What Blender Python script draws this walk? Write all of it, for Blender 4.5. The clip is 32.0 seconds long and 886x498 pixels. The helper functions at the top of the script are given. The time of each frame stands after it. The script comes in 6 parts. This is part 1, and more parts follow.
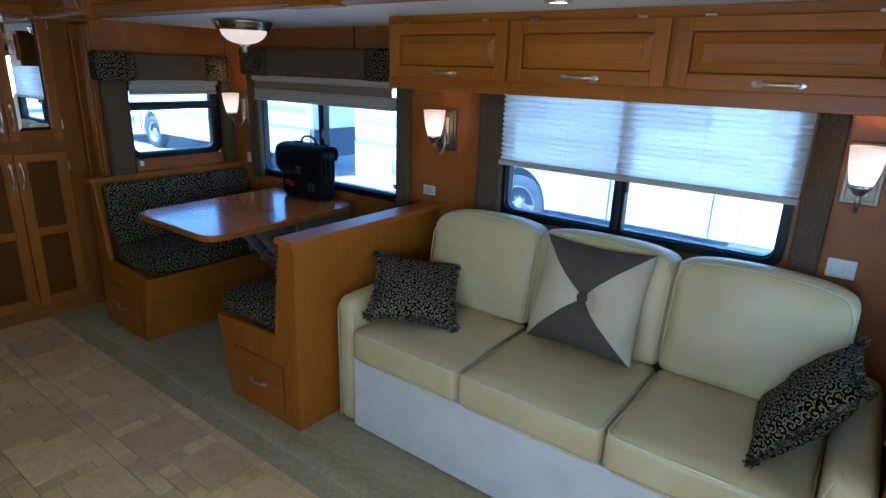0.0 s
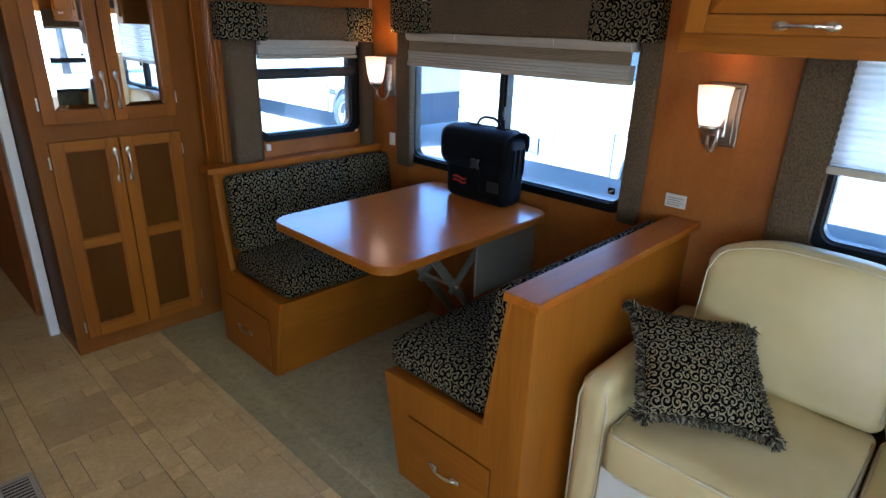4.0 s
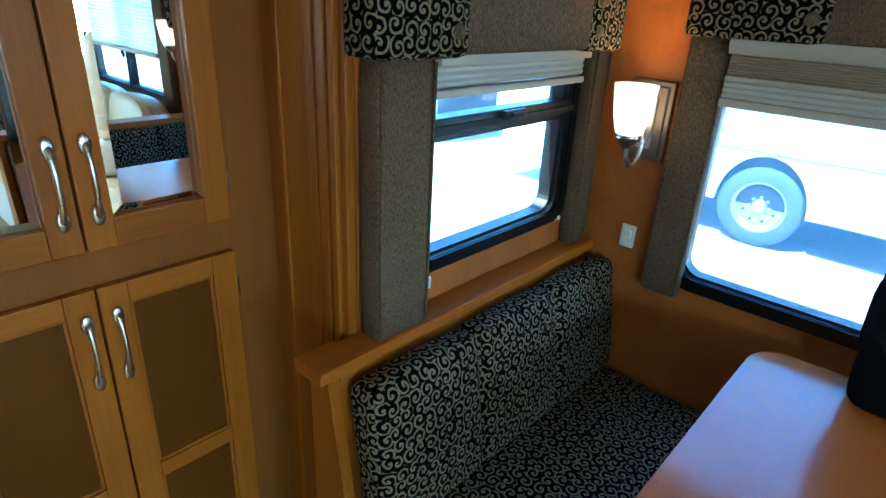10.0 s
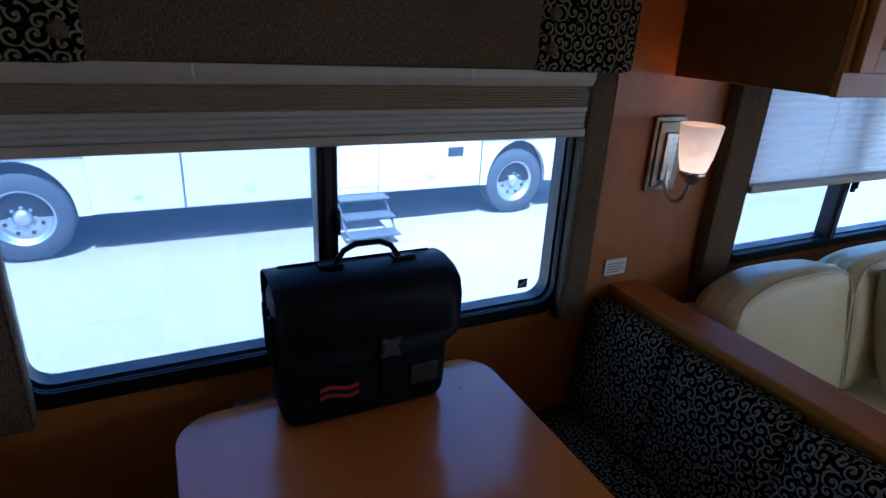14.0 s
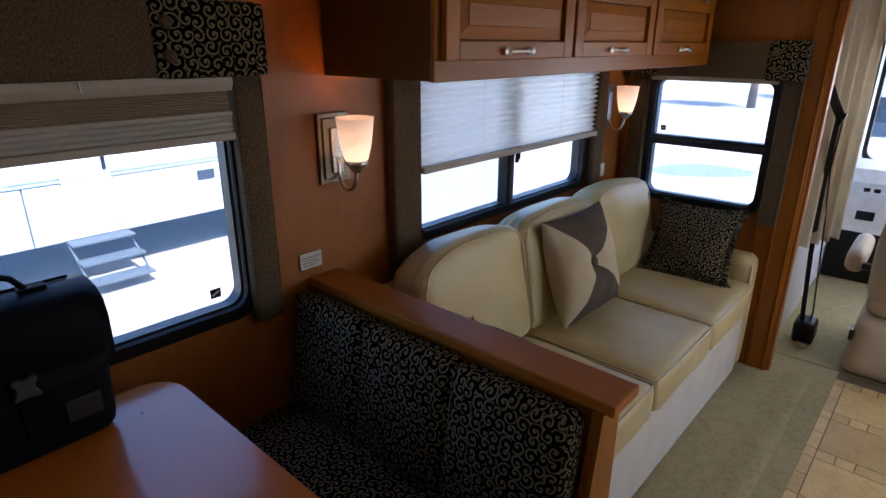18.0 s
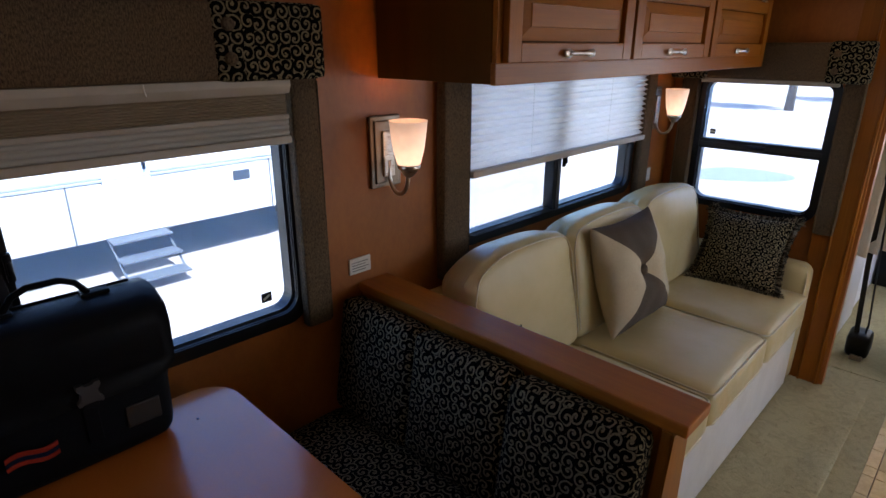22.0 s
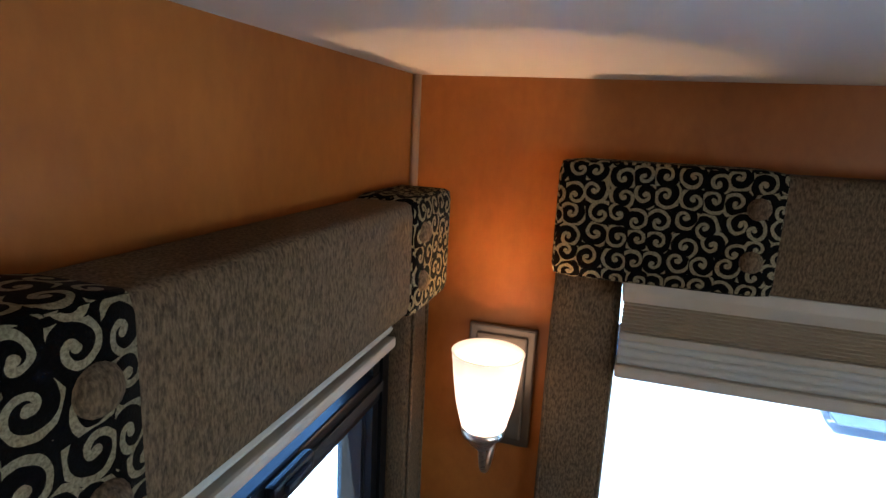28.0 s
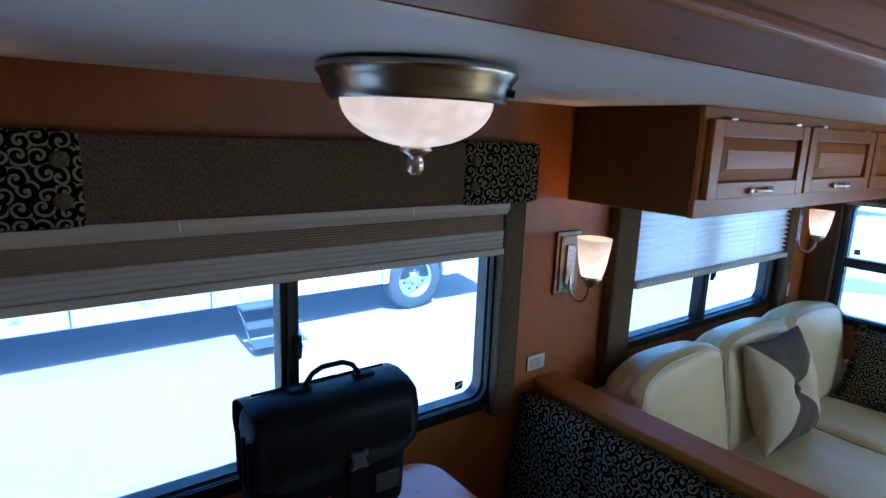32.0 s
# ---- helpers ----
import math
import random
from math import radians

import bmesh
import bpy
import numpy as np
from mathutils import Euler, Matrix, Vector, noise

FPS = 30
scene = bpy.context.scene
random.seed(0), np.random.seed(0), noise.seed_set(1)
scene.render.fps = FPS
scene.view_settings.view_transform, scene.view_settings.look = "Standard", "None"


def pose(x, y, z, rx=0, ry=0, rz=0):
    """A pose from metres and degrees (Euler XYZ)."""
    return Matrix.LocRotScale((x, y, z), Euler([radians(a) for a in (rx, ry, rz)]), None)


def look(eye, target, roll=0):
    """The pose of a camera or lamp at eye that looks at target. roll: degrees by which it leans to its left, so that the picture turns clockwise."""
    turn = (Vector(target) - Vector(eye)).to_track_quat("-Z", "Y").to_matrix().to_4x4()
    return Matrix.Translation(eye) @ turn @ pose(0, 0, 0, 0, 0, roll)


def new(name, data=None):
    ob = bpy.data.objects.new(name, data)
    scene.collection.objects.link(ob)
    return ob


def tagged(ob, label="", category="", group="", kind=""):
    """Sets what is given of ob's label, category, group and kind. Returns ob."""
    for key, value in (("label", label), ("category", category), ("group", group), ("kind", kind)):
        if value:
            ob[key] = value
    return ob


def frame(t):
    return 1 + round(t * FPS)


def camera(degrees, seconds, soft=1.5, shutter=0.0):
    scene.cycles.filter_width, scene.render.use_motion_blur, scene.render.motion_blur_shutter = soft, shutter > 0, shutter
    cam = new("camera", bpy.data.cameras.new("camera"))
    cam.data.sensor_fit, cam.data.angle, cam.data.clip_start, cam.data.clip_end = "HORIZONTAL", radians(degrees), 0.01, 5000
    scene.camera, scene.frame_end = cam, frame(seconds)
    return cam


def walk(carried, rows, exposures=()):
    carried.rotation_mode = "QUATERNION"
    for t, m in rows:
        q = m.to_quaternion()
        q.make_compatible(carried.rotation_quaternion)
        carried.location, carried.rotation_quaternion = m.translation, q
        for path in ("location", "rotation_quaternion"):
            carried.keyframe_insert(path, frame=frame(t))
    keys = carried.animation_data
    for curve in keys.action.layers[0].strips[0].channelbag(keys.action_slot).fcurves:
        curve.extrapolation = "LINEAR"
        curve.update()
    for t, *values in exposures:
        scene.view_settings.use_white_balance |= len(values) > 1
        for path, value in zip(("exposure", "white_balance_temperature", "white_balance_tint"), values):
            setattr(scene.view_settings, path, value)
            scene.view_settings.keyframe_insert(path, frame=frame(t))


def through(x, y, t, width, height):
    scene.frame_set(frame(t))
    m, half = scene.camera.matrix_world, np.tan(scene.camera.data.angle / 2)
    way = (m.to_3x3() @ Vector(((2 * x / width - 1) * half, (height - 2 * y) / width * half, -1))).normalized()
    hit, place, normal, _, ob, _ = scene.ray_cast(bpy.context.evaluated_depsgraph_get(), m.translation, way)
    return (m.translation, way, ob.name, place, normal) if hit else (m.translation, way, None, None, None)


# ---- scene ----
cam = camera(75.2, 32.0)
PATH = [
    (0, (2.049, -2.542, 1.666), (0.906, -1.012, 1.073), 1.9),
    (0.5, (1.982, -2.334, 1.607), (0.857, -0.8, 0.991), 2.0),
    (1, (1.958, -2.179, 1.632), (0.835, -0.644, 1.013), 1.9),
    (1.5, (1.723, -2.27, 1.658), (0.605, -0.731, 1.041), 2.0),
    (2, (1.522, -2.377, 1.688), (0.376, -0.87, 1.043), 1.7),
    (2.5, (1.34, -2.331, 1.645), (0.137, -0.878, 0.978), 1.4),
    (3, (1.129, -2.124, 1.638), (-0.126, -0.729, 0.945), 1.4),
    (3.5, (1.05, -2.092, 1.633), (-0.231, -0.731, 0.921), 1.7),
    (4, (0.906, -2.232, 1.625), (-0.384, -0.883, 0.908), 1.8),
    (4.5, (0.774, -2.375, 1.655), (-0.526, -1.04, 0.93), 1.7),
    (6.5, (0.126, -2.111, 1.65), (-1.046, -0.713, 0.828), 2.3),
    (7, (0.006, -2.1, 1.664), (-1.166, -0.714, 0.826), 2.2),
    (7.5, (-0.197, -1.924, 1.633), (-1.397, -0.558, 0.802), 2.3),
    (8, (-0.298, -1.802, 1.655), (-1.466, -0.407, 0.825), 2.9),
    (8.5, (-0.426, -1.802, 1.636), (-1.584, -0.384, 0.83), 3.0),
    (9, (-0.607, -1.885, 1.704), (-1.772, -0.477, 0.892), 3.1),
    (9.5, (-0.796, -1.835, 1.676), (-1.989, -0.443, 0.876), 3.2),
    (10, (-0.99, -1.616, 1.643), (-2.208, -0.242, 0.851), 3.1),
    (10.5, (-1.054, -1.486, 1.645), (-2.207, -0.062, 0.843), 4.0),
    (11, (-1.017, -1.435, 1.643), (-1.906, 0.181, 0.872), 5.5),
    (11.5, (-1.127, -1.451, 1.666), (-1.695, 0.311, 0.907), 6.0),
    (12, (-1.175, -1.436, 1.676), (-1.594, 0.369, 0.923), 5.6),
    (12.5, (-1.251, -1.246, 1.654), (-1.638, 0.569, 0.91), 5.1),
    (13, (-1.207, -1.054, 1.657), (-1.325, 0.793, 0.900), 4.9),
    (13.5, (-1.111, -1.06, 1.653), (-0.761, 0.763, 0.910), 3.7),
    (14, (-1.189, -1.237, 1.684), (-0.343, 0.423, 0.958), 3.2),
    (14.5, (-1.195, -1.408, 1.687), (-0.013, 0.039, 0.974), 2.8),
    (15, (-1.085, -1.518, 1.688), (0.191, -0.148, 0.985), 2.2),
    (15.5, (-1.012, -1.541, 1.697), (0.307, -0.206, 1.006), 1.8),
    (17.5, (-0.979, -1.456, 1.67), (0.41, -0.185, 0.995), 0.5),
    (18, (-0.975, -1.487, 1.674), (0.43, -0.232, 1.002), 0.2),
    (18.5, (-0.97, -1.487, 1.664), (0.447, -0.246, 0.993), -0.2),
    (19, (-0.952, -1.487, 1.668), (0.482, -0.256, 1.013), -0.4),
    (19.5, (-0.942, -1.467, 1.692), (0.504, -0.243, 1.054), -0.5),
    (20, (-0.944, -1.455, 1.697), (0.503, -0.226, 1.065), -0.7),
    (20.5, (-0.95, -1.44, 1.687), (0.493, -0.206, 1.058), -0.7),
    (21, (-0.95, -1.439, 1.679), (0.476, -0.187, 1.046), -0.5),
    (21.5, (-0.982, -1.426, 1.677), (0.409, -0.143, 1.031), -0.3),
    (22, (-1.0, -1.399, 1.675), (0.346, -0.078, 1.007), 0.1),
    (22.5, (-1.031, -1.375, 1.665), (0.185, 0.001, 0.872), 1.7),
    (23, (-1.064, -1.358, 1.612), (-0.002, 0.042, 0.658), 2.8),
    (23.5, (-1.087, -1.369, 1.569), (-0.188, 0.058, 0.493), 3.6),
    (24, (-1.127, -1.347, 1.561), (-0.446, 0.122, 0.387), 5.0),
    (24.5, (-1.202, -1.362, 1.546), (-0.775, 0.215, 0.392), 4.0),
    (26.5, (-1.465, -1.311, 1.625), (-1.478, 0.509, 0.796), 4.3),
    (27, (-1.474, -1.156, 1.687), (-1.828, 0.705, 1.044), 3.2),
    (27.5, (-1.524, -1.046, 1.794), (-2.07, 0.825, 1.344), 3.1),
    (28, (-1.501, -0.961, 1.807), (-2.056, 0.916, 1.394), 2.9),
    (28.5, (-1.472, -0.917, 1.805), (-1.985, 0.976, 1.414), 2.7),
    (29, (-1.4, -0.937, 1.807), (-1.724, 1.004, 1.452), 2.3),
    (29.5, (-1.453, -1.063, 1.809), (-1.488, 0.909, 1.477), 2.6),
    (30, (-1.551, -1.176, 1.832), (-1.355, 0.79, 1.524), 2.7),
    (30.5, (-1.536, -1.213, 1.828), (-1.017, 0.697, 1.54), 2.9),
    (31, (-1.451, -1.255, 1.799), (-0.589, 0.522, 1.485), 2.9),
    (31.5, (-1.409, -1.289, 1.777), (-0.275, 0.323, 1.435), 2.3),
    (32, (-1.39, -1.313, 1.794), (-0.2, 0.244, 1.394), 2.3),
]
walk(cam, [(t, look(eye, target, roll)) for t, eye, target, roll in PATH], exposures=[(0.0, 2.55, 5200, 1), (2.0, 2.55, 5050, -1), (3.0, 2.65, 5300, -2), (4.0, 3.3, 6000, 5), (5.0, 3.45, 5900, 0), (7.0, 3.7, 5350, -12), (9.0, 3.85, 4950, -19), (11.0, 3.85, 5100, -16), (12.0, 3.4, 4950, -10), (13.0, 2.5, 4950, 4), (14.0, 2.05, 5250, 9), (15.0, 2.2, 5900, 12), (17.5, 2.27, 6900, 16), (22.5, 2.27, 7150, 18), (24.0, 3.0, 8200, 27), (25.0, 2.8, 6600, 10), (27.0, 2.35, 5250, 4), (28.0, 3.55, 5850, 1), (29.0, 4.05, 5850, -1), (30.0, 3.6, 5450, -5), (31.0, 3.05, 5200, 0), (32.0, 2.6, 5050, 0)])

# ---- world and sun ----
world = bpy.data.worlds.new("world")
scene.world = world
world.use_nodes = True
wn = world.node_tree.nodes
sky = wn.new("ShaderNodeTexSky")
sky.sky_type = "NISHITA"
sky.sun_disc = False
sky.sun_elevation, sky.sun_rotation = radians(52), radians(200)
wn["Background"].inputs["Strength"].default_value = 0.15
world.node_tree.links.new(sky.outputs[0], wn["Background"].inputs["Color"])
sun = new("sun", bpy.data.lights.new("sun", "SUN"))
sun.data.energy, sun.data.angle, sun.data.color = 5.0, radians(0.5), (1.0, 0.95, 0.88)
sun.matrix_world = look((0, 0, 20), (2.5, 12, 0))
# the sky's light through the windshield
front_sky = new("windshield_daylight", bpy.data.lights.new("windshield_daylight", "AREA"))
front_sky.data.shape, front_sky.data.size, front_sky.data.size_y = "RECTANGLE", 2.1, 1.05
front_sky.data.energy, front_sky.data.color = 8.6, (0.86, 0.94, 1.0)
front_sky.matrix_world = look((4.84, -2.1, 1.36), (0, -2.1, 0.6))
# fill lamps added inside the unseen windows of the far side
for x, w, h, z in ((1.70, 1.45, 0.72, 1.235), (3.95, 1.45, 0.95, 1.25)):
    side_fill = new("side_window_fill", bpy.data.lights.new("side_window_fill", "AREA"))
    side_fill.data.shape, side_fill.data.size, side_fill.data.size_y = "RECTANGLE", w, h
    side_fill.data.energy, side_fill.data.color = 2.6, (0.90, 0.96, 1.0)
    side_fill.matrix_world = look((x, -3.34, z), (x, 0, z - 1.2))


# ---- materials ----
class Mat:
    """A node material with short helpers."""

    def __init__(self, name, color=(0.5, 0.5, 0.5), rough=0.5, metal=0.0):
        self.m = bpy.data.materials.new(name)
        self.m.use_nodes = True
        self.t = self.m.node_tree
        self.b = self.t.nodes["Principled BSDF"]
        self.b.inputs["Base Color"].default_value = (*color, 1)
        self.b.inputs["Roughness"].default_value = rough
        self.b.inputs["Metallic"].default_value = metal

    def n(self, kind, **values):
        node = self.t.nodes.new(kind)
        for key, value in values.items():
            if key == "op":
                node.operation = value
            elif key == "blend":
                node.blend_type = value
        return node

    def link(self, a, b):
        self.t.links.new(a, b)

    def coords(self, out="Object", scale=(1, 1, 1)):
        c, mp = self.n("ShaderNodeTexCoord"), self.n("ShaderNodeMapping")
        self.link(c.outputs[out], mp.inputs["Vector"])
        mp.inputs["Scale"].default_value = scale
        return mp.outputs[0]

    def noise(self, vec, scale=5.0, detail=3.0, rough=0.5, distort=0.0):
        t = self.n("ShaderNodeTexNoise")
        self.link(vec, t.inputs["Vector"])
        t.inputs["Scale"].default_value, t.inputs["Detail"].default_value = scale, detail
        t.inputs["Roughness"].default_value, t.inputs["Distortion"].default_value = rough, distort
        return t.outputs["Fac"]

    def ramp(self, fac, *stops):
        r = self.n("ShaderNodeValToRGB")
        e = r.color_ramp.elements
        while len(e) < len(stops):
            e.new(0.5)
        for el, (p, c) in zip(e, stops):
            el.position, el.color = p, (*c, 1) if len(c) == 3 else c
        self.link(fac, r.inputs[0])
        return r.outputs[0]

    def mix(self, fac, a, b, blend="MIX"):
        x = self.n("ShaderNodeMix")
        x.data_type, x.blend_type = "RGBA", blend
        for sock, v in ((x.inputs[0], fac), (x.inputs[6], a), (x.inputs[7], b)):
            if isinstance(v, (float, int)):
                sock.default_value = v
            elif isinstance(v, tuple):
                sock.default_value = (*v, 1)
            else:
                self.link(v, sock)
        return x.outputs[2]

    def math(self, op, a, b=0.0):
        x = self.n("ShaderNodeMath", op=op)
        for sock, v in zip(x.inputs, (a, b)):
            if isinstance(v, (float, int)):
                sock.default_value = v
            else:
                self.link(v, sock)
        return x.outputs[0]

    def color(self, out):
        self.link(out, self.b.inputs["Base Color"])
        return self

    def rough(self, out):
        self.link(out, self.b.inputs["Roughness"])
        return self

    def bump(self, height, strength=0.3, dist=0.002):
        x = self.n("ShaderNodeBump")
        x.inputs["Strength"].default_value, x.inputs["Distance"].default_value = strength, dist
        self.link(height, x.inputs["Height"])
        self.link(x.outputs[0], self.b.inputs["Normal"])
        return self


def wood(name, dark, light, axis=2, rough=0.42, coat=0.06, grainy=0.22, patchy=0.06, gloss=0.22):
    """Stained maple: fine grain along one axis, broad cloudy figure, a thin lacquer."""
    a = Mat(name, light, rough)
    sc = [9.0, 9.0, 9.0]
    sc[axis] = 0.8
    fine = [140.0, 140.0, 140.0]
    fine[axis] = 4.0
    broad = a.noise(a.coords("Object", tuple(sc)), 0.55, 4, 0.6, 0.6)
    grain = a.noise(a.coords("Object", tuple(fine)), 1.0, 2, 0.6)
    blotch = a.noise(a.coords("Object"), 3.2, 2, 0.5)
    base = a.ramp(broad, (0.25, dark), (0.75, light))
    base = a.mix(grainy, base, a.ramp(grain, (0.3, tuple(c * 0.62 for c in dark)), (0.7, light)), "MIX")
    base = a.mix(min(0.3, patchy * 5), base, a.ramp(blotch, (0.3, (0.62, 0.55, 0.5)), (0.7, (1.12, 1.1, 1.05))), "MULTIPLY")
    info = a.n("ShaderNodeObjectInfo")
    base = a.mix(0.35, base, a.ramp(info.outputs["Random"], (0.0, (0.78, 0.76, 0.74)), (1.0, (1.1, 1.08, 1.04))), "MULTIPLY")
    a.color(base)
    a.rough(a.ramp(blotch, (0.2, (rough - patchy,) * 3), (0.8, (rough + patchy * 1.6,) * 3)))
    a.b.inputs["Specular IOR Level"].default_value = gloss
    a.b.inputs["Coat Weight"].default_value, a.b.inputs["Coat Roughness"].default_value = coat, 0.15
    a.bump(grain, 0.06, 0.001)
    return a.m


WOOD_D, WOOD_L = (0.218, 0.066, 0.005), (0.365, 0.124, 0.010)
M_WOOD_Z = wood("honey_wood_upright", WOOD_D, WOOD_L, 2)
M_WOOD_X = wood("honey_wood_lengthwise", WOOD_D, WOOD_L, 0)
M_WOOD_Y = wood("honey_wood_crosswise", WOOD_D, WOOD_L, 1)
M_CAP = wood("bench_cap_wood", (0.275, 0.076, 0.006), (0.44, 0.138, 0.012), 1)
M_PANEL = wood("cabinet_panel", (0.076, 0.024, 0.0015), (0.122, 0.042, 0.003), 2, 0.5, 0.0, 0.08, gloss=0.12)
M_FACE = wood("cabinet_face_frame", (0.182, 0.064, 0.010), (0.262, 0.094, 0.016), 2, 0.5, 0.0, 0.14, gloss=0.15)


def table_laminate():
    """Satin laminate: a very faint lengthwise figure and fine speckle."""
    a = Mat("table_laminate", (0.46, 0.15, 0.03), 0.27)
    fig, speck = a.noise(a.coords("Object", (7, 1.2, 7)), 1.0, 5, 0.6, 0.4), a.noise(a.coords("Object"), 240, 2)
    cloud = a.noise(a.coords("Object"), 4.0, 1, 0.4)
    col = a.ramp(fig, (0.1, (0.45, 0.118, 0.014)), (0.9, (0.51, 0.146, 0.022)))
    col = a.mix(0.10, col, a.ramp(speck, (0.3, (0.36, 0.11, 0.025)), (0.7, (0.54, 0.20, 0.06))))
    a.color(a.mix(0.5, col, a.ramp(cloud, (0.2, (0.84, 0.80, 0.76)), (0.8, (1.10, 1.09, 1.08))), "MULTIPLY"))
    a.b.inputs["Specular IOR Level"].default_value = 0.4
    a.b.inputs["Coat Weight"].default_value, a.b.inputs["Coat Roughness"].default_value = 0.75, 0.12
    return a.m


M_TABLE = table_laminate()


def wall_paper():
    """Warm mottled wall board with a soft sheen."""
    a = Mat("wall_board", (0.4, 0.16, 0.06), 0.42)
    v = a.coords("Object", (1, 1, 0.6))
    n1, n2 = a.noise(v, 5.0, 4, 0.62, 0.6), a.noise(v, 60, 3, 0.6)
    a.color(a.mix(0.22, a.ramp(n1, (0.25, (0.190, 0.054, 0.008)), (0.75, (0.35, 0.116, 0.019))), a.ramp(n2, (0.3, (0.20, 0.056, 0.009)), (0.7, (0.37, 0.120, 0.022)))))
    a.rough(a.ramp(n1, (0.2, (0.40,) * 3), (0.8, (0.52,) * 3)))
    a.b.inputs["Specular IOR Level"].default_value = 0.35
    return a.bump(n2, 0.05, 0.001).m


def scroll_fabric(name="scroll_fabric", scale=34.0, bright=1.0):
    """Black chenille with tan scrolls: a spiral round each cell's centre."""
    a = Mat(name, (0.02, 0.02, 0.02), 0.85)
    c = a.n("ShaderNodeTexCoord")
    wob = a.n("ShaderNodeTexNoise")
    wob.inputs["Scale"].default_value = 45
    a.link(c.outputs["UV"], wob.inputs["Vector"])
    off = a.n("ShaderNodeVectorMath", op="MULTIPLY_ADD")
    a.link(wob.outputs["Color"], off.inputs[0])
    off.inputs[1].default_value = (0.006, 0.006, 0)
    a.link(c.outputs["UV"], off.inputs[2])
    vs = a.n("ShaderNodeVectorMath", op="SCALE")
    vs.inputs["Scale"].default_value = scale
    a.link(off.outputs[0], vs.inputs[0])
    vor = a.n("ShaderNodeTexVoronoi")
    vor.voronoi_dimensions = "2D"
    vor.inputs["Scale"].default_value, vor.inputs["Randomness"].default_value = 1.0, 0.45
    a.link(vs.outputs[0], vor.inputs["Vector"])
    d = a.n("ShaderNodeVectorMath", op="SUBTRACT")
    a.link(vs.outputs[0], d.inputs[0])
    a.link(vor.outputs["Position"], d.inputs[1])
    sep, sc = a.n("ShaderNodeSeparateXYZ"), a.n("ShaderNodeSeparateColor")
    a.link(d.outputs[0], sep.inputs[0])
    a.link(vor.outputs["Color"], sc.inputs[0])
    hand = a.math("SUBTRACT", a.math("MULTIPLY", a.math("GREATER_THAN", sc.outputs[0], 0.5), 2.0), 1.0)
    ang = a.math("MULTIPLY", a.math("ARCTAN2", sep.outputs[1], sep.outputs[0]), hand)
    ang = a.math("ADD", ang, a.math("MULTIPLY", sc.outputs[1], 6.283))
    rad = vor.outputs["Distance"]
    phase = a.math("ADD", ang, a.math("MULTIPLY", rad, 13.5))
    stripe = a.math("SINE", phase)
    line = a.math("GREATER_THAN", stripe, 0.50)
    core = a.math("LESS_THAN", rad, 0.105)
    inside = a.math("LESS_THAN", rad, 0.80)
    mask = a.math("MINIMUM", a.math("MAXIMUM", line, core), inside)
    weave = a.noise(a.coords("UV", (1, 1, 1)), 420, 2, 0.7)
    tan = a.ramp(weave, (0.3, tuple(c * bright for c in (0.090, 0.074, 0.044))), (0.7, tuple(c * bright for c in (0.230, 0.194, 0.118))))
    blk = a.ramp(weave, (0.3, (0.0006, 0.0006, 0.0006)), (0.7, (0.0022, 0.002, 0.002)))
    a.color(a.mix(mask, blk, tan))
    a.b.inputs["Specular IOR Level"].default_value = 0.06
    return a.bump(a.math("ADD", a.math("MULTIPLY", mask, 0.8), a.math("MULTIPLY", weave, 0.5)), 0.5, 0.0015).m


def cloth(name, dark, light, scale=(900, 900, 90), rough=0.9, strength=0.5, out="Object", gloss=0.12):
    a = Mat(name, light, rough)
    n = a.noise(a.coords(out, scale), 1.0, 3, 0.65)
    big = a.noise(a.coords(out), 7.0, 2)
    col = a.ramp(n, (0.3, dark), (0.72, light))
    a.color(a.mix(0.35, col, a.ramp(big, (0.3, (0.8, 0.8, 0.8)), (0.7, (1.1, 1.1, 1.1))), "MULTIPLY"))
    a.b.inputs["Specular IOR Level"].default_value = gloss
    return a.bump(n, strength, 0.0015).m


def leather(name, dark, light, rough=0.4):
    a = Mat(name, light, rough)
    v = a.coords("Object")
    fine, big = a.noise(v, 380, 3, 0.6), a.noise(v, 6, 3, 0.5)
    crease = a.noise(v, 26, 4, 0.65, 0.8)
    a.color(a.ramp(big, (0.25, dark), (0.75, light)))
    a.rough(a.ramp(crease, (0.3, (rough - 0.06,) * 3), (0.7, (rough + 0.12,) * 3)))
    return a.bump(a.math("ADD", a.math("MULTIPLY", fine, 0.25), crease), 0.14, 0.004).m


def metal(name, color, rough=0.3, scale=(60, 60, 900)):
    a = Mat(name, color, rough, 1.0)
    n = a.noise(a.coords("Object", scale), 1.0, 2)
    a.rough(a.ramp(n, (0.3, (rough - 0.012,) * 3), (0.7, (rough + 0.016,) * 3)))
    return a.m


def plain(name, color, rough=0.5, vary=0.12, scale=18.0, bump=0.08, metallic=0.0):
    a = Mat(name, color, rough, metallic)
    v = a.coords("Object")
    n, f = a.noise(v, scale, 4, 0.6), a.noise(v, scale * 14, 2)
    lo, hi = tuple(c * (1 - vary) for c in color), tuple(min(1, c * (1 + vary * 0.6)) for c in color)
    a.color(a.ramp(n, (0.3, lo), (0.7, hi)))
    a.rough(a.ramp(n, (0.3, (max(0.03, rough - 0.06),) * 3), (0.7, (min(1, rough + 0.08),) * 3)))
    return a.bump(f, bump, 0.001).m


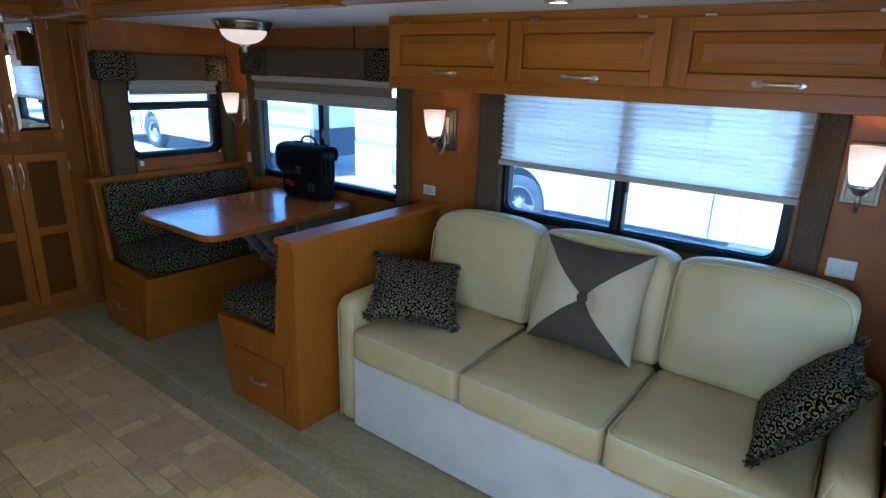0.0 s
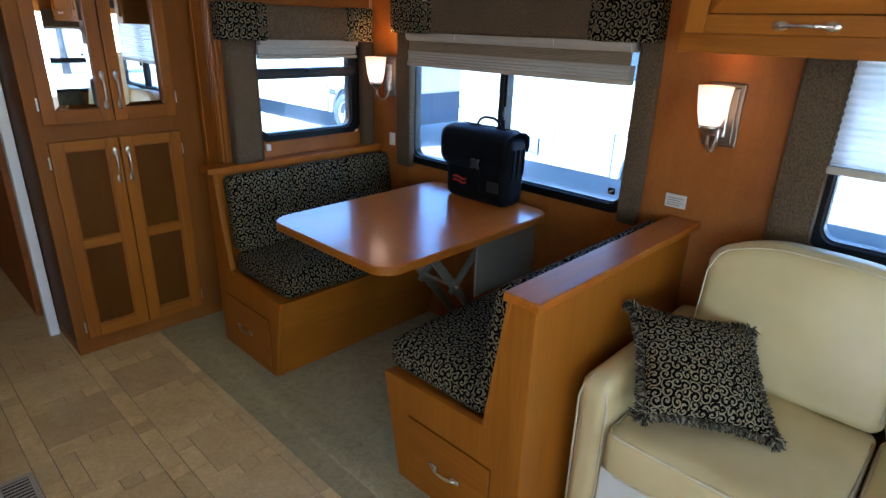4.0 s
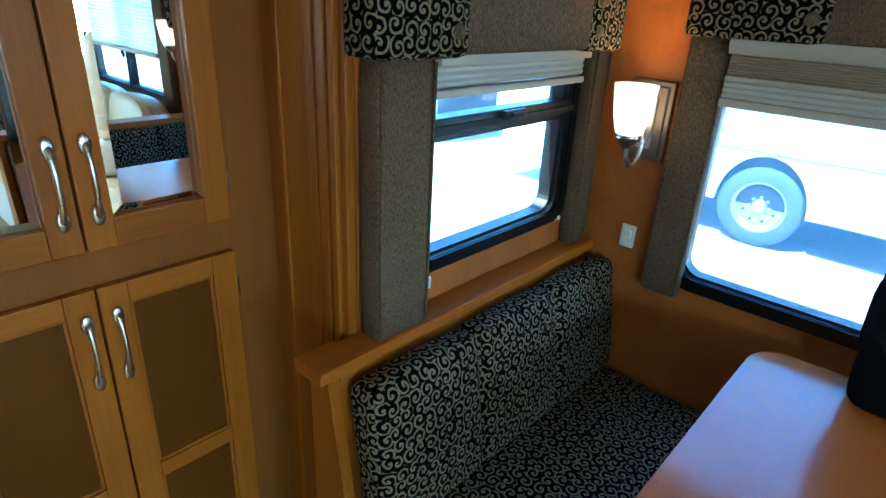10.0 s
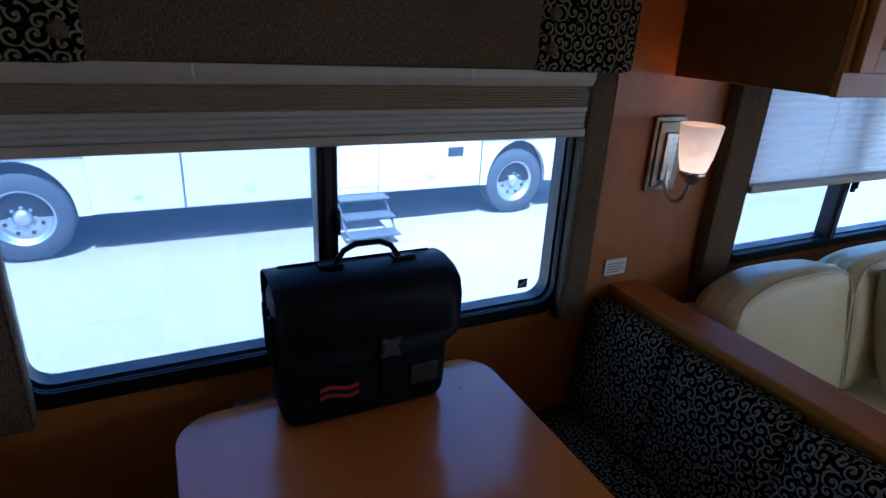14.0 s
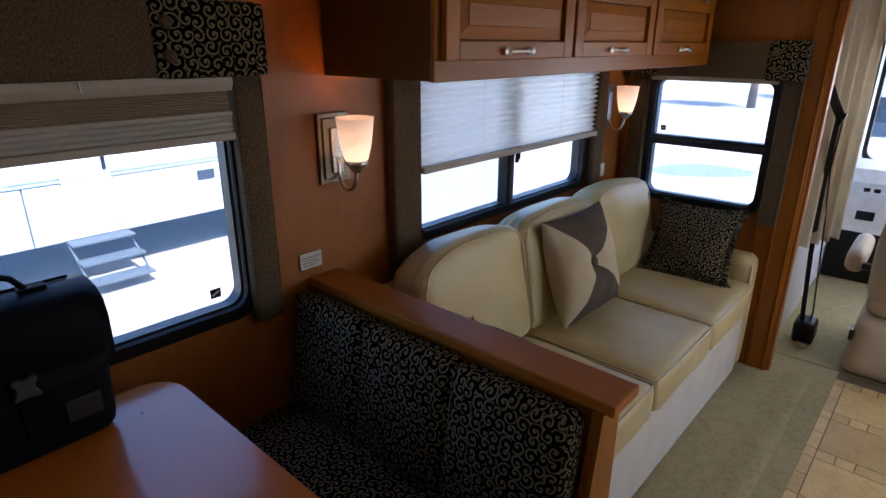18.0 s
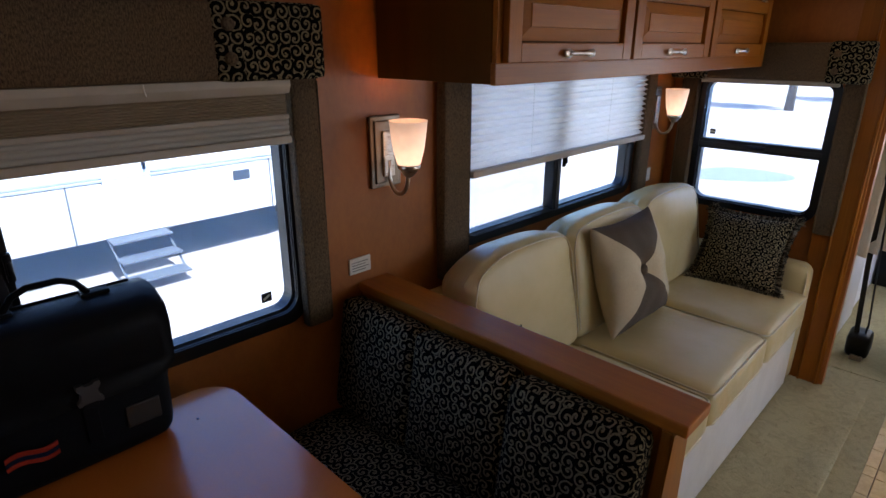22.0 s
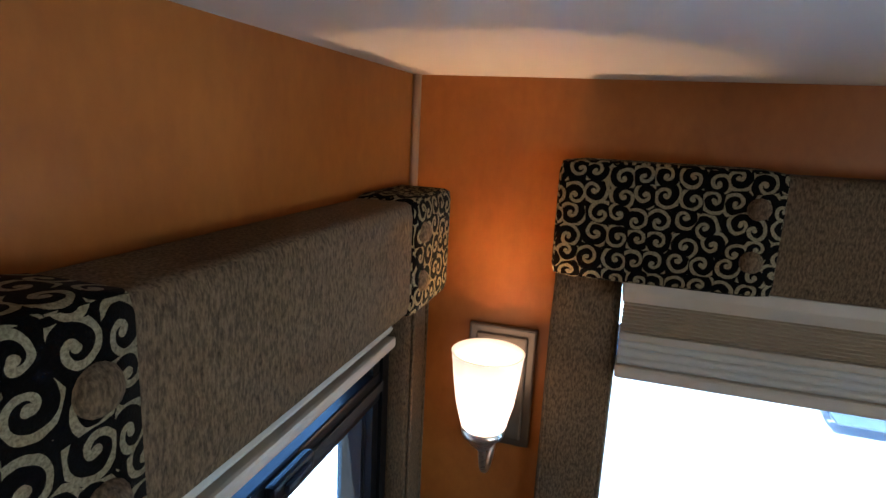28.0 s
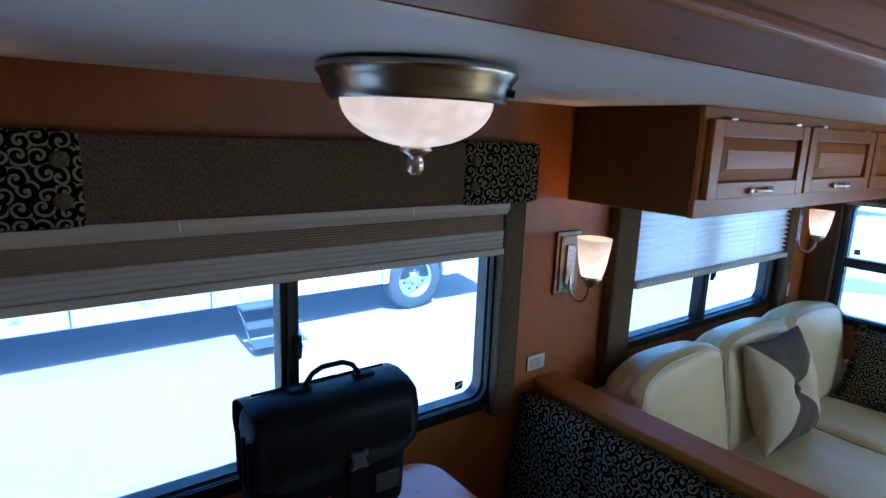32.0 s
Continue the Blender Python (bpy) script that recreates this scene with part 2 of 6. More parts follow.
def glass(name, color=(0.70, 0.845, 1.0)):
    a = Mat(name, color, 0.0)
    a.b.inputs["Transmission Weight"].default_value = 1.0
    a.b.inputs["IOR"].default_value = 1.02
    out = a.t.nodes["Material Output"]
    tr, mx, gl = a.n("ShaderNodeBsdfTransparent"), a.n("ShaderNodeMixShader"), a.n("ShaderNodeBsdfGlossy")
    tr.inputs[0].default_value = (*color, 1)
    gl.inputs["Roughness"].default_value = 0.01
    mx.inputs[0].default_value = 0.055
    a.link(tr.outputs[0], mx.inputs[1])
    a.link(gl.outputs[0], mx.inputs[2])
    # blue veil: dust on the pane plus the bluish glare haze, put in as colour
    dust_haze, m2 = a.n("ShaderNodeBsdfTranslucent"), a.n("ShaderNodeMixShader")
    dust_haze.inputs[0].default_value = (0.25, 0.55, 1.0, 1)
    m2.inputs[0].default_value = 0.045
    a.link(mx.outputs[0], m2.inputs[1])
    a.link(dust_haze.outputs[0], m2.inputs[2])
    a.link(m2.outputs[0], out.inputs[0])
    return a.m


def mesh_screen():
    """Woven insect mesh, seen as a thin grey veil."""
    a = Mat("insect_mesh", (0.26, 0.28, 0.31), 0.7)
    tr, mx = a.n("ShaderNodeBsdfTransparent"), a.n("ShaderNodeMixShader")
    tr.inputs["Color"].default_value = (0.97, 0.98, 1.0, 1)
    weave = a.noise(a.coords("Object"), 900, 1)
    a.link(a.ramp(weave, (0.3, (0.08,) * 3), (0.7, (0.16,) * 3)), mx.inputs[0])
    a.link(tr.outputs[0], mx.inputs[1])
    a.link(a.b.outputs[0], mx.inputs[2])
    a.link(mx.outputs[0], a.t.nodes["Material Output"].inputs["Surface"])
    return a.m


def sheer(name, color, through=0.35, light=0.5):
    """Pleated shade cloth that lets light through."""
    a = Mat(name, color, 0.85)
    out = a.t.nodes["Material Output"]
    tl, tr, m1, m2 = a.n("ShaderNodeBsdfTranslucent"), a.n("ShaderNodeBsdfTransparent"), a.n("ShaderNodeMixShader"), a.n("ShaderNodeMixShader")
    weave = a.noise(a.coords("Object", (500, 500, 500)), 1.0, 2)
    a.bump(weave, 0.1, 0.0005)
    tl.inputs[0].default_value = (*color, 1)
    m1.inputs[0].default_value, m2.inputs[0].default_value = light, through
    a.link(a.b.outputs[0], m1.inputs[1])
    a.link(tl.outputs[0], m1.inputs[2])
    a.link(m1.outputs[0], m2.inputs[1])
    a.link(tr.outputs[0], m2.inputs[2])
    a.link(m2.outputs[0], out.inputs[0])
    return a.m


def glow(name, color, strength, base=(0.9, 0.8, 0.7), fade=None):
    """Alabaster lamp glass, lit from within."""
    a = Mat(name, base, 0.35)
    v = a.coords("Object")
    veins = a.noise(v, 22, 4, 0.6, 1.6)
    col = a.ramp(veins, (0.35, tuple(c * 0.72 for c in color)), (0.62, color))
    a.link(col, a.b.inputs["Emission Color"])
    a.b.inputs["Emission Strength"].default_value = strength
    if fade:
        # brightest round the bulb, paler towards the rim
        sep = a.n("ShaderNodeSeparateXYZ")
        a.link(v, sep.inputs[0])
        up = a.math("DIVIDE", a.math("SUBTRACT", sep.outputs[2], fade[0]), fade[1] - fade[0])
        a.link(a.ramp(up, (0.15, (strength,) * 3), (0.95, (strength * 0.36,) * 3)), a.b.inputs["Emission Strength"])
    return a.m


def carpet():
    """Short pile with a soft pressed swirl."""
    a = Mat("beige_carpet", (0.35, 0.31, 0.23), 0.95)
    v = a.coords("Object")
    pile, swirl, worn = a.noise(v, 260, 3, 0.65), a.noise(v, 13, 3, 0.55, 2.2), a.noise(v, 2.2, 3, 0.5)
    col = a.ramp(pile, (0.3, (0.24, 0.208, 0.115)), (0.72, (0.45, 0.395, 0.235)))
    # dark strokes and swirl hollows carry the pressed creases' shade as colour
    crease = a.noise(v, 17, 2, 0.5, 2.6)
    col = a.mix(0.6, col, a.ramp(crease, (0.30, (0.66, 0.64, 0.60)), (0.36, (1, 1, 1))), "MULTIPLY")
    col = a.mix(0.5, col, a.ramp(swirl, (0.38, (0.74, 0.73, 0.72)), (0.55, (1.06, 1.05, 1.03))), "MULTIPLY")
    a.color(a.mix(0.4, col, a.ramp(worn, (0.3, (0.80, 0.80, 0.78)), (0.7, (1.08, 1.07, 1.05))), "MULTIPLY"))
    a.b.inputs["Specular IOR Level"].default_value = 0.15
    return a.bump(a.math("ADD", a.math("MULTIPLY", pile, 0.3), swirl), 0.8, 0.004).m


M_WALL = wall_paper()
M_SCROLL = scroll_fabric("scroll_fabric", 32.0)
M_SCROLL_FINE = scroll_fabric("scroll_fabric_fine", 38.0, 1.25)
M_TAUPE = cloth("taupe_linen", (0.036, 0.024, 0.014), (0.165, 0.113, 0.066), (360, 360, 130), 0.9, 1.0)
M_TAUPE_X = cloth("taupe_linen_board", (0.036, 0.024, 0.014), (0.165, 0.113, 0.066), (360, 360, 130), 0.9, 1.0)
M_CREAM = leather("cream_leather", (0.455, 0.362, 0.172), (0.545, 0.440, 0.222))
# the sofa front's leather, paled and cooled for daylight falling on it
M_CREAM_DAYLIT = leather("daylit_leather", (0.56, 0.545, 0.47), (0.66, 0.64, 0.56))
M_PIPING = plain("piping", (0.56, 0.49, 0.32), 0.45)
M_NICKEL = metal("brushed_nickel", (0.62, 0.58, 0.52), 0.28)
M_RIM = Mat("dark_nickel_rim", (0.40, 0.365, 0.32), 0.27, 1.0).m
M_BRONZE = metal("aged_pewter", (0.23, 0.19, 0.15), 0.42)
M_BLACK = plain("black_window_frame", (0.0022, 0.0026, 0.0035), 0.34, bump=0.02)
M_BLACK.node_tree.nodes["Principled BSDF"].inputs["Specular IOR Level"].default_value = 0.32
M_RUBBER = plain("rubber", (0.006, 0.006, 0.0065), 0.6)
M_JAMB = plain("gloss_black_jamb", (0.004, 0.005, 0.006), 0.35, bump=0.02)
M_CEIL = plain("ceiling_vinyl", (0.72, 0.73, 0.74), 0.55, 0.03, 6, 0.06)
M_WHITE = plain("white_plastic", (0.72, 0.69, 0.62), 0.35, 0.04)
M_BLIND = plain("shade_rail", (0.37, 0.325, 0.265), 0.5, 0.06)
M_SHEER = sheer("day_shade_cloth", (0.90, 0.86, 0.81), 0.09, 0.60)
M_BEAD = plain("tan_corner_bead", (0.36, 0.20, 0.11), 0.35, 0.06)
# tyre rubber lightened to carry the haze that washes it out
M_TYRE = plain("hazed_tyre", (0.045, 0.048, 0.055), 0.8)
M_GLASS = glass("window_glass")
M_SCREEN_MESH = mesh_screen()
M_NYLON = cloth("black_nylon", (0.002, 0.0025, 0.0035), (0.006, 0.007, 0.009), (1200, 1200, 1200), 0.55, 0.3, gloss=0.06)
M_MIRROR = Mat("mirror_glass", (0.9, 0.92, 0.92), 0.01, 1.0).m
M_CARPET = carpet()
M_GROUT = plain("vinyl_grout", (0.13, 0.098, 0.062), 0.7)


def tile_vinyl():
    a = Mat("stone_look_vinyl", (0.4, 0.33, 0.23), 0.42)
    v = a.coords("Object")
    info = a.n("ShaderNodeObjectInfo")
    w = a.n("ShaderNodeVectorMath", op="ADD")
    a.link(v, w.inputs[0])
    cb = a.n("ShaderNodeCombineXYZ")
    a.link(a.math("MULTIPLY", info.outputs["Random"], 37.0), cb.inputs[2])
    a.link(cb.outputs[0], w.inputs[1])
    n1, n2 = a.noise(w.outputs[0], 9, 5, 0.65, 0.7), a.noise(w.outputs[0], 70, 3)
    col = a.ramp(n1, (0.25, (0.46, 0.32, 0.13)), (0.75, (0.69, 0.52, 0.255)))
    col = a.mix(0.25, col, a.ramp(n2, (0.3, (0.34, 0.25, 0.13)), (0.7, (0.70, 0.56, 0.35))))
    col = a.mix(0.7, col, a.ramp(info.outputs["Random"], (0.0, (0.76, 0.72, 0.68)), (1.0, (1.20, 1.17, 1.10))), "MULTIPLY")
    a.color(col)
    a.rough(a.ramp(n1, (0.2, (0.36,) * 3), (0.8, (0.52,) * 3)))
    return a.bump(n2, 0.06, 0.001).m


M_TILE = tile_vinyl()


# ---- mesh helpers ----
def uv_box(bm):
    """Planar coordinates in metres by each face's main direction."""
    lay = bm.loops.layers.uv.verify()
    for f in bm.faces:
        n = f.normal
        k = max(range(3), key=lambda i: abs(n[i]))
        for lp in f.loops:
            c = lp.vert.co
            lp[lay].uv = ((c.y, c.z), (c.x, c.z), (c.x, c.y))[k]


def finish(bm, smooth=False):
    bm.normal_update()
    uv_box(bm)
    me = bpy.data.meshes.new("mesh")
    bm.to_mesh(me)
    bm.free()
    if smooth:
        me.polygons.foreach_set("use_smooth", [True] * len(me.polygons))
    return me


def part(name, bm, material, parent=None, label="", smooth=False):
    """Links a bmesh as one mesh object under a thing or a part."""
    me = finish(bm, smooth)
    me.materials.append(material)
    ob = new(name, me)
    if parent is not None:
        ob.parent = parent
    if label:
        tagged(ob, label)
    return ob


def thing(name, label, category, group="", kind="", at=(0, 0, 0)):
    ob = new(name)
    ob.empty_display_size = 0.05
    ob.location = at
    return tagged(ob, label, category, group, kind)


def box(x0, x1, y0, y1, z0, z1, bevel=0.0, bm=None, seg=2):
    """A box with its edges rounded, in a bmesh."""
    own = bmesh.new()
    bmesh.ops.create_cube(own, size=1)
    for v in own.verts:
        v.co = Vector(((x0 + x1) / 2 + v.co.x * (x1 - x0), (y0 + y1) / 2 + v.co.y * (y1 - y0), (z0 + z1) / 2 + v.co.z * (z1 - z0)))
    if bevel:
        bmesh.ops.bevel(own, geom=own.edges[:], offset=bevel, segments=seg, affect="EDGES", profile=0.6)
    if bm is None:
        return own
    join(bm, own)
    return bm


def join(bm, other):
    me = bpy.data.meshes.new("tmp")
    other.to_mesh(me)
    other.free()
    bm.from_mesh(me)
    bpy.data.meshes.remove(me)


def moved(bm, m):
    bmesh.ops.transform(bm, matrix=m, verts=bm.verts)
    return bm


def prism(outline, axis, a, b, bevel=0.0):
    """An outline of 2D points pushed along an axis from a to b."""
    bm = bmesh.new()

    def place(p, q, h):
        return {"x": (h, p, q), "y": (p, h, q), "z": (p, q, h)}[axis]

    lo = [bm.verts.new(place(p, q, a)) for p, q in outline]
    hi = [bm.verts.new(place(p, q, b)) for p, q in outline]
    n = len(outline)
    bm.faces.new(lo)
    bm.faces.new(hi)
    for i in range(n):
        bm.faces.new((lo[i], lo[(i + 1) % n], hi[(i + 1) % n], hi[i]))
    bmesh.ops.recalc_face_normals(bm, faces=bm.faces)
    if bevel:
        bmesh.ops.bevel(bm, geom=bm.edges[:], offset=bevel, segments=2, affect="EDGES", profile=0.6)
    return bm


def round_rect(x0, x1, y0, y1, r, seg=6):
    pts = []
    for cx, cy, a0 in ((x1 - r, y1 - r, 0), (x0 + r, y1 - r, 90), (x0 + r, y0 + r, 180), (x1 - r, y0 + r, 270)):
        for k in range(seg + 1):
            a = radians(a0 + 90 * k / seg)
            pts.append((cx + r * math.cos(a), cy + r * math.sin(a)))
    return pts


def ring(outer, inner, axis, a, b):
    """A frame between two outlines of as many points, pushed from a to b."""
    bm = bmesh.new()

    def place(p, q, h):
        return {"x": (h, p, q), "y": (p, h, q), "z": (p, q, h)}[axis]

    loops = [[bm.verts.new(place(p, q, h)) for p, q in some] for some, h in ((outer, a), (outer, b), (inner, b), (inner, a))]
    n = len(outer)
    for k in range(4):
        u, v = loops[k], loops[(k + 1) % 4]
        for i in range(n):
            bm.faces.new((u[i], u[(i + 1) % n], v[(i + 1) % n], v[i]))
    bmesh.ops.recalc_face_normals(bm, faces=bm.faces)
    return bm


def lathe(profile, seg=32, at=(0, 0, 0)):
    """A turned shape about z from (radius, height) points."""
    bm = bmesh.new()
    rows = [[bm.verts.new((at[0] + r * math.cos(2 * math.pi * k / seg), at[1] + r * math.sin(2 * math.pi * k / seg), at[2] + z)) for k in range(seg)] if r > 1e-5 else [bm.verts.new((at[0], at[1], at[2] + z))] for r, z in profile]
    for u, v in zip(rows, rows[1:]):
        for k in range(seg):
            a, b, c, d = u[k % len(u)], u[(k + 1) % len(u)], v[(k + 1) % len(v)], v[k % len(v)]
            some = list(dict.fromkeys((a, b, c, d)))
            if len(some) > 2:
                bm.faces.new(some)
    bmesh.ops.recalc_face_normals(bm, faces=bm.faces)
    return bm


def tube(points, radius, seg=10, taper=None):
    """A round bar along points; taper gives a factor for each point."""
    bm = bmesh.new()
    pts = [Vector(p) for p in points]
    rows = []
    side = None
    for i, p in enumerate(pts):
        d = (pts[min(i + 1, len(pts) - 1)] - pts[max(i - 1, 0)]).normalized()
        if side is None:
            side = d.orthogonal().normalized()
        side = (side - d * side.dot(d)).normalized()
        up = d.cross(side)
        r = radius * (taper[i] if taper else 1)
        rows.append([bm.verts.new(p + r * (math.cos(2 * math.pi * k / seg) * side + math.sin(2 * math.pi * k / seg) * up)) for k in range(seg)])
    for u, v in zip(rows, rows[1:]):
        for k in range(seg):
            bm.faces.new((u[k], u[(k + 1) % seg], v[(k + 1) % seg], v[k]))
    bm.faces.new(rows[0])
    bm.faces.new(rows[-1])
    bmesh.ops.recalc_face_normals(bm, faces=bm.faces)
    return bm


def soft_box(sx, sy, sz, r, n=10, crown=(0, 0, 0), sag=0.0, seed=0):
    """An upholstered block about the origin: rounded edges, crowned faces, slight unevenness."""
    bm = bmesh.new()
    bmesh.ops.create_cube(bm, size=2)
    bmesh.ops.subdivide_edges(bm, edges=bm.edges[:], cuts=n, use_grid_fill=True)
    h = Vector((sx / 2, sy / 2, sz / 2))
    for v in bm.verts:
        u = v.co.copy()
        p = Vector([math.sin(u[i] * math.pi / 2) * 0.35 * h[i] + u[i] * 0.65 * h[i] for i in range(3)])
        core = Vector([max(-(h[i] - r), min(h[i] - r, p[i])) for i in range(3)])
        off = p - core
        q = core + (off.normalized() * r if off.length > 1e-6 else off)
        for i in range(3):
            if abs(u[i]) > 0.999:
                j, k = (i + 1) % 3, (i + 2) % 3
                q[i] += math.copysign(crown[i] * (1 - u[j] ** 2) * (1 - u[k] ** 2), u[i])
        q += Vector((0, 0, 1)) * sag * noise.noise(q * 7 + Vector((seed, seed * 2, 0)))
        v.co = q
    bm.normal_update()
    return bm


# ---- the plan, metres: window wall at y = 0, the vehicle's front at +x ----
REAR, FRONT, CEIL, MAIN, BACK = -1.85, 2.25, 1.893, 2.06, -3.35


def wall_with_hole(name, axis, a, b, lo, hi, z0, z1, hole, material):
    """A wall slab from a to b across an axis, lo to hi along it, with one or more openings (lo, hi, z0, z1)."""
    bm = bmesh.new()
    cuts = sorted(hole)
    spans = [(lo, hi, z0, z1)] if not cuts else []
    last = lo
    for u0, u1, w0, w1 in cuts:
        spans += [(last, u0, z0, z1), (u0, u1, z0, w0), (u0, u1, w1, z1)]
        last = u1
    if cuts:
        spans.append((last, hi, z0, z1))
    for u0, u1, w0, w1 in spans:
        if u1 - u0 > 1e-4 and w1 - w0 > 1e-4:
            if axis == "y":
                box(u0, u1, a, b, w0, w1, 0, bm)
            else:
                box(a, b, u0, u1, w0, w1, 0, bm)
    bmesh.ops.remove_doubles(bm, verts=bm.verts, dist=1e-4)
    return tagged(part(name, bm, material), "warm orange-brown mottled wall board", "wall", kind="structure")


WIN_D = (-1.500, -0.185, 0.930, 1.60)
WIN_S = (0.535, 1.80, 0.975, 1.60)
WIN_R = (-0.745, -0.125, 1.066, 1.52)
WIN_F = (-0.77, -0.175, 0.865, 1.515)
wall_with_hole("wall_window_side", "y", 0.0, 0.055, REAR - 0.06, FRONT + 0.06, -0.05, CEIL + 0.1, [WIN_D, WIN_S], M_WALL)
wall_with_hole("wall_slide_rear", "x", REAR - 0.055, REAR, -0.915, 0.0, -0.05, CEIL, [WIN_R], M_WALL)
wall_with_hole("wall_slide_front", "x", FRONT, FRONT + 0.055, -0.99, 0.0, -0.05, CEIL, [WIN_F], M_WALL)
tagged(part("ceiling_slide", box(REAR - 0.05, FRONT + 0.05, -1.0, 0.0, CEIL, CEIL + 0.06), M_CEIL), "flat white vinyl ceiling of the slide-out", "ceiling", kind="structure")
roof = box(-4.6, 4.9, BACK, -1.0, MAIN, MAIN + 0.06)
box(-4.66, REAR - 0.05, -1.0, -0.81, MAIN, MAIN + 0.06, 0, roof)
box(FRONT + 0.05, 4.96, -1.0, -0.84, MAIN, MAIN + 0.06, 0, roof)
box(REAR - 0.05, FRONT + 0.05, -1.03, -1.0, CEIL + 0.061, MAIN, 0, roof)
tagged(part("ceiling_main", roof, M_CEIL), "white vinyl ceiling of the main cabin", "ceiling", kind="structure")
tagged(part("trim_corner", tube([(REAR + 0.006, -0.006, 0.94), (REAR + 0.006, -0.006, CEIL)], 0.008, 8), M_BEAD, smooth=True), "slim wooden bead in the wall corner", "trim", kind="structure")
# far side of the cabin; its windows are unseen, added to admit light
FAR_WINDOWS = [(0.95, 2.45, 0.85, 1.62), (3.2, 4.7, 0.75, 1.75)]
wall_with_hole("wall_far_side", "y", BACK - 0.06, BACK, -4.6, 4.9, -0.05, MAIN, FAR_WINDOWS, M_WALL)
wall_with_hole("wall_rear_end", "x", -4.66, -4.6, BACK, -0.8, -0.05, MAIN, [], M_WALL)
wall_with_hole("wall_front_end", "x", 4.9, 4.96, BACK - 0.06, -0.8, -0.05, MAIN, [(BACK + 0.1, -0.92, 0.75, 1.97)], M_CEIL)
wall_with_hole("wall_rear_side", "y", -0.87, -0.81, -4.6, REAR - 0.056, -0.05, MAIN, [], M_WALL)
wall_with_hole("wall_cab_side", "y", -0.90, -0.84, FRONT + 0.056, 4.9, -0.05, MAIN, [(2.95, 4.6, 0.70, 1.72)], M_CEIL)
tagged(part("floor", box(-4.6, 4.9, BACK, -1.28, -0.06, -0.006), M_GROUT), "tan stone-look vinyl floor", "floor", kind="structure")
tagged(part("carpet", box(REAR - 0.05, 2.4995, -1.28, 0.0, -0.05, 0.0), M_CARPET), "short beige carpet of the slide-out", "carpet", kind="structure")
tagged(part("carpet_cab", box(2.50, 4.9, -2.2, -0.9, -0.05, 0.004), M_CARPET), "short beige carpet round the driver's seat", "carpet", kind="structure")
tagged(part("carpet_rear", box(-4.6, REAR - 0.05, -1.28, -0.87, -0.05, 0.0), M_CARPET), "short beige carpet beside the pantry", "carpet", kind="structure")
tagged(part("carpet_edge", prism([(-1.186, -0.001), (-1.180, 0.004), (-1.168, 0.007), (-1.145, 0.009), (-1.12, 0.0085), (-1.049, 0.0006), (-1.049, -0.001)], "x", REAR - 0.07, FRONT + 0.02), M_CARPET), "carpeted lip at the edge of the slide-out", "carpet", kind="structure")


# ---- windows ----
def grow(r, d):
    return (r[0] - d, r[1] + d, r[2] - d, r[3] + d)


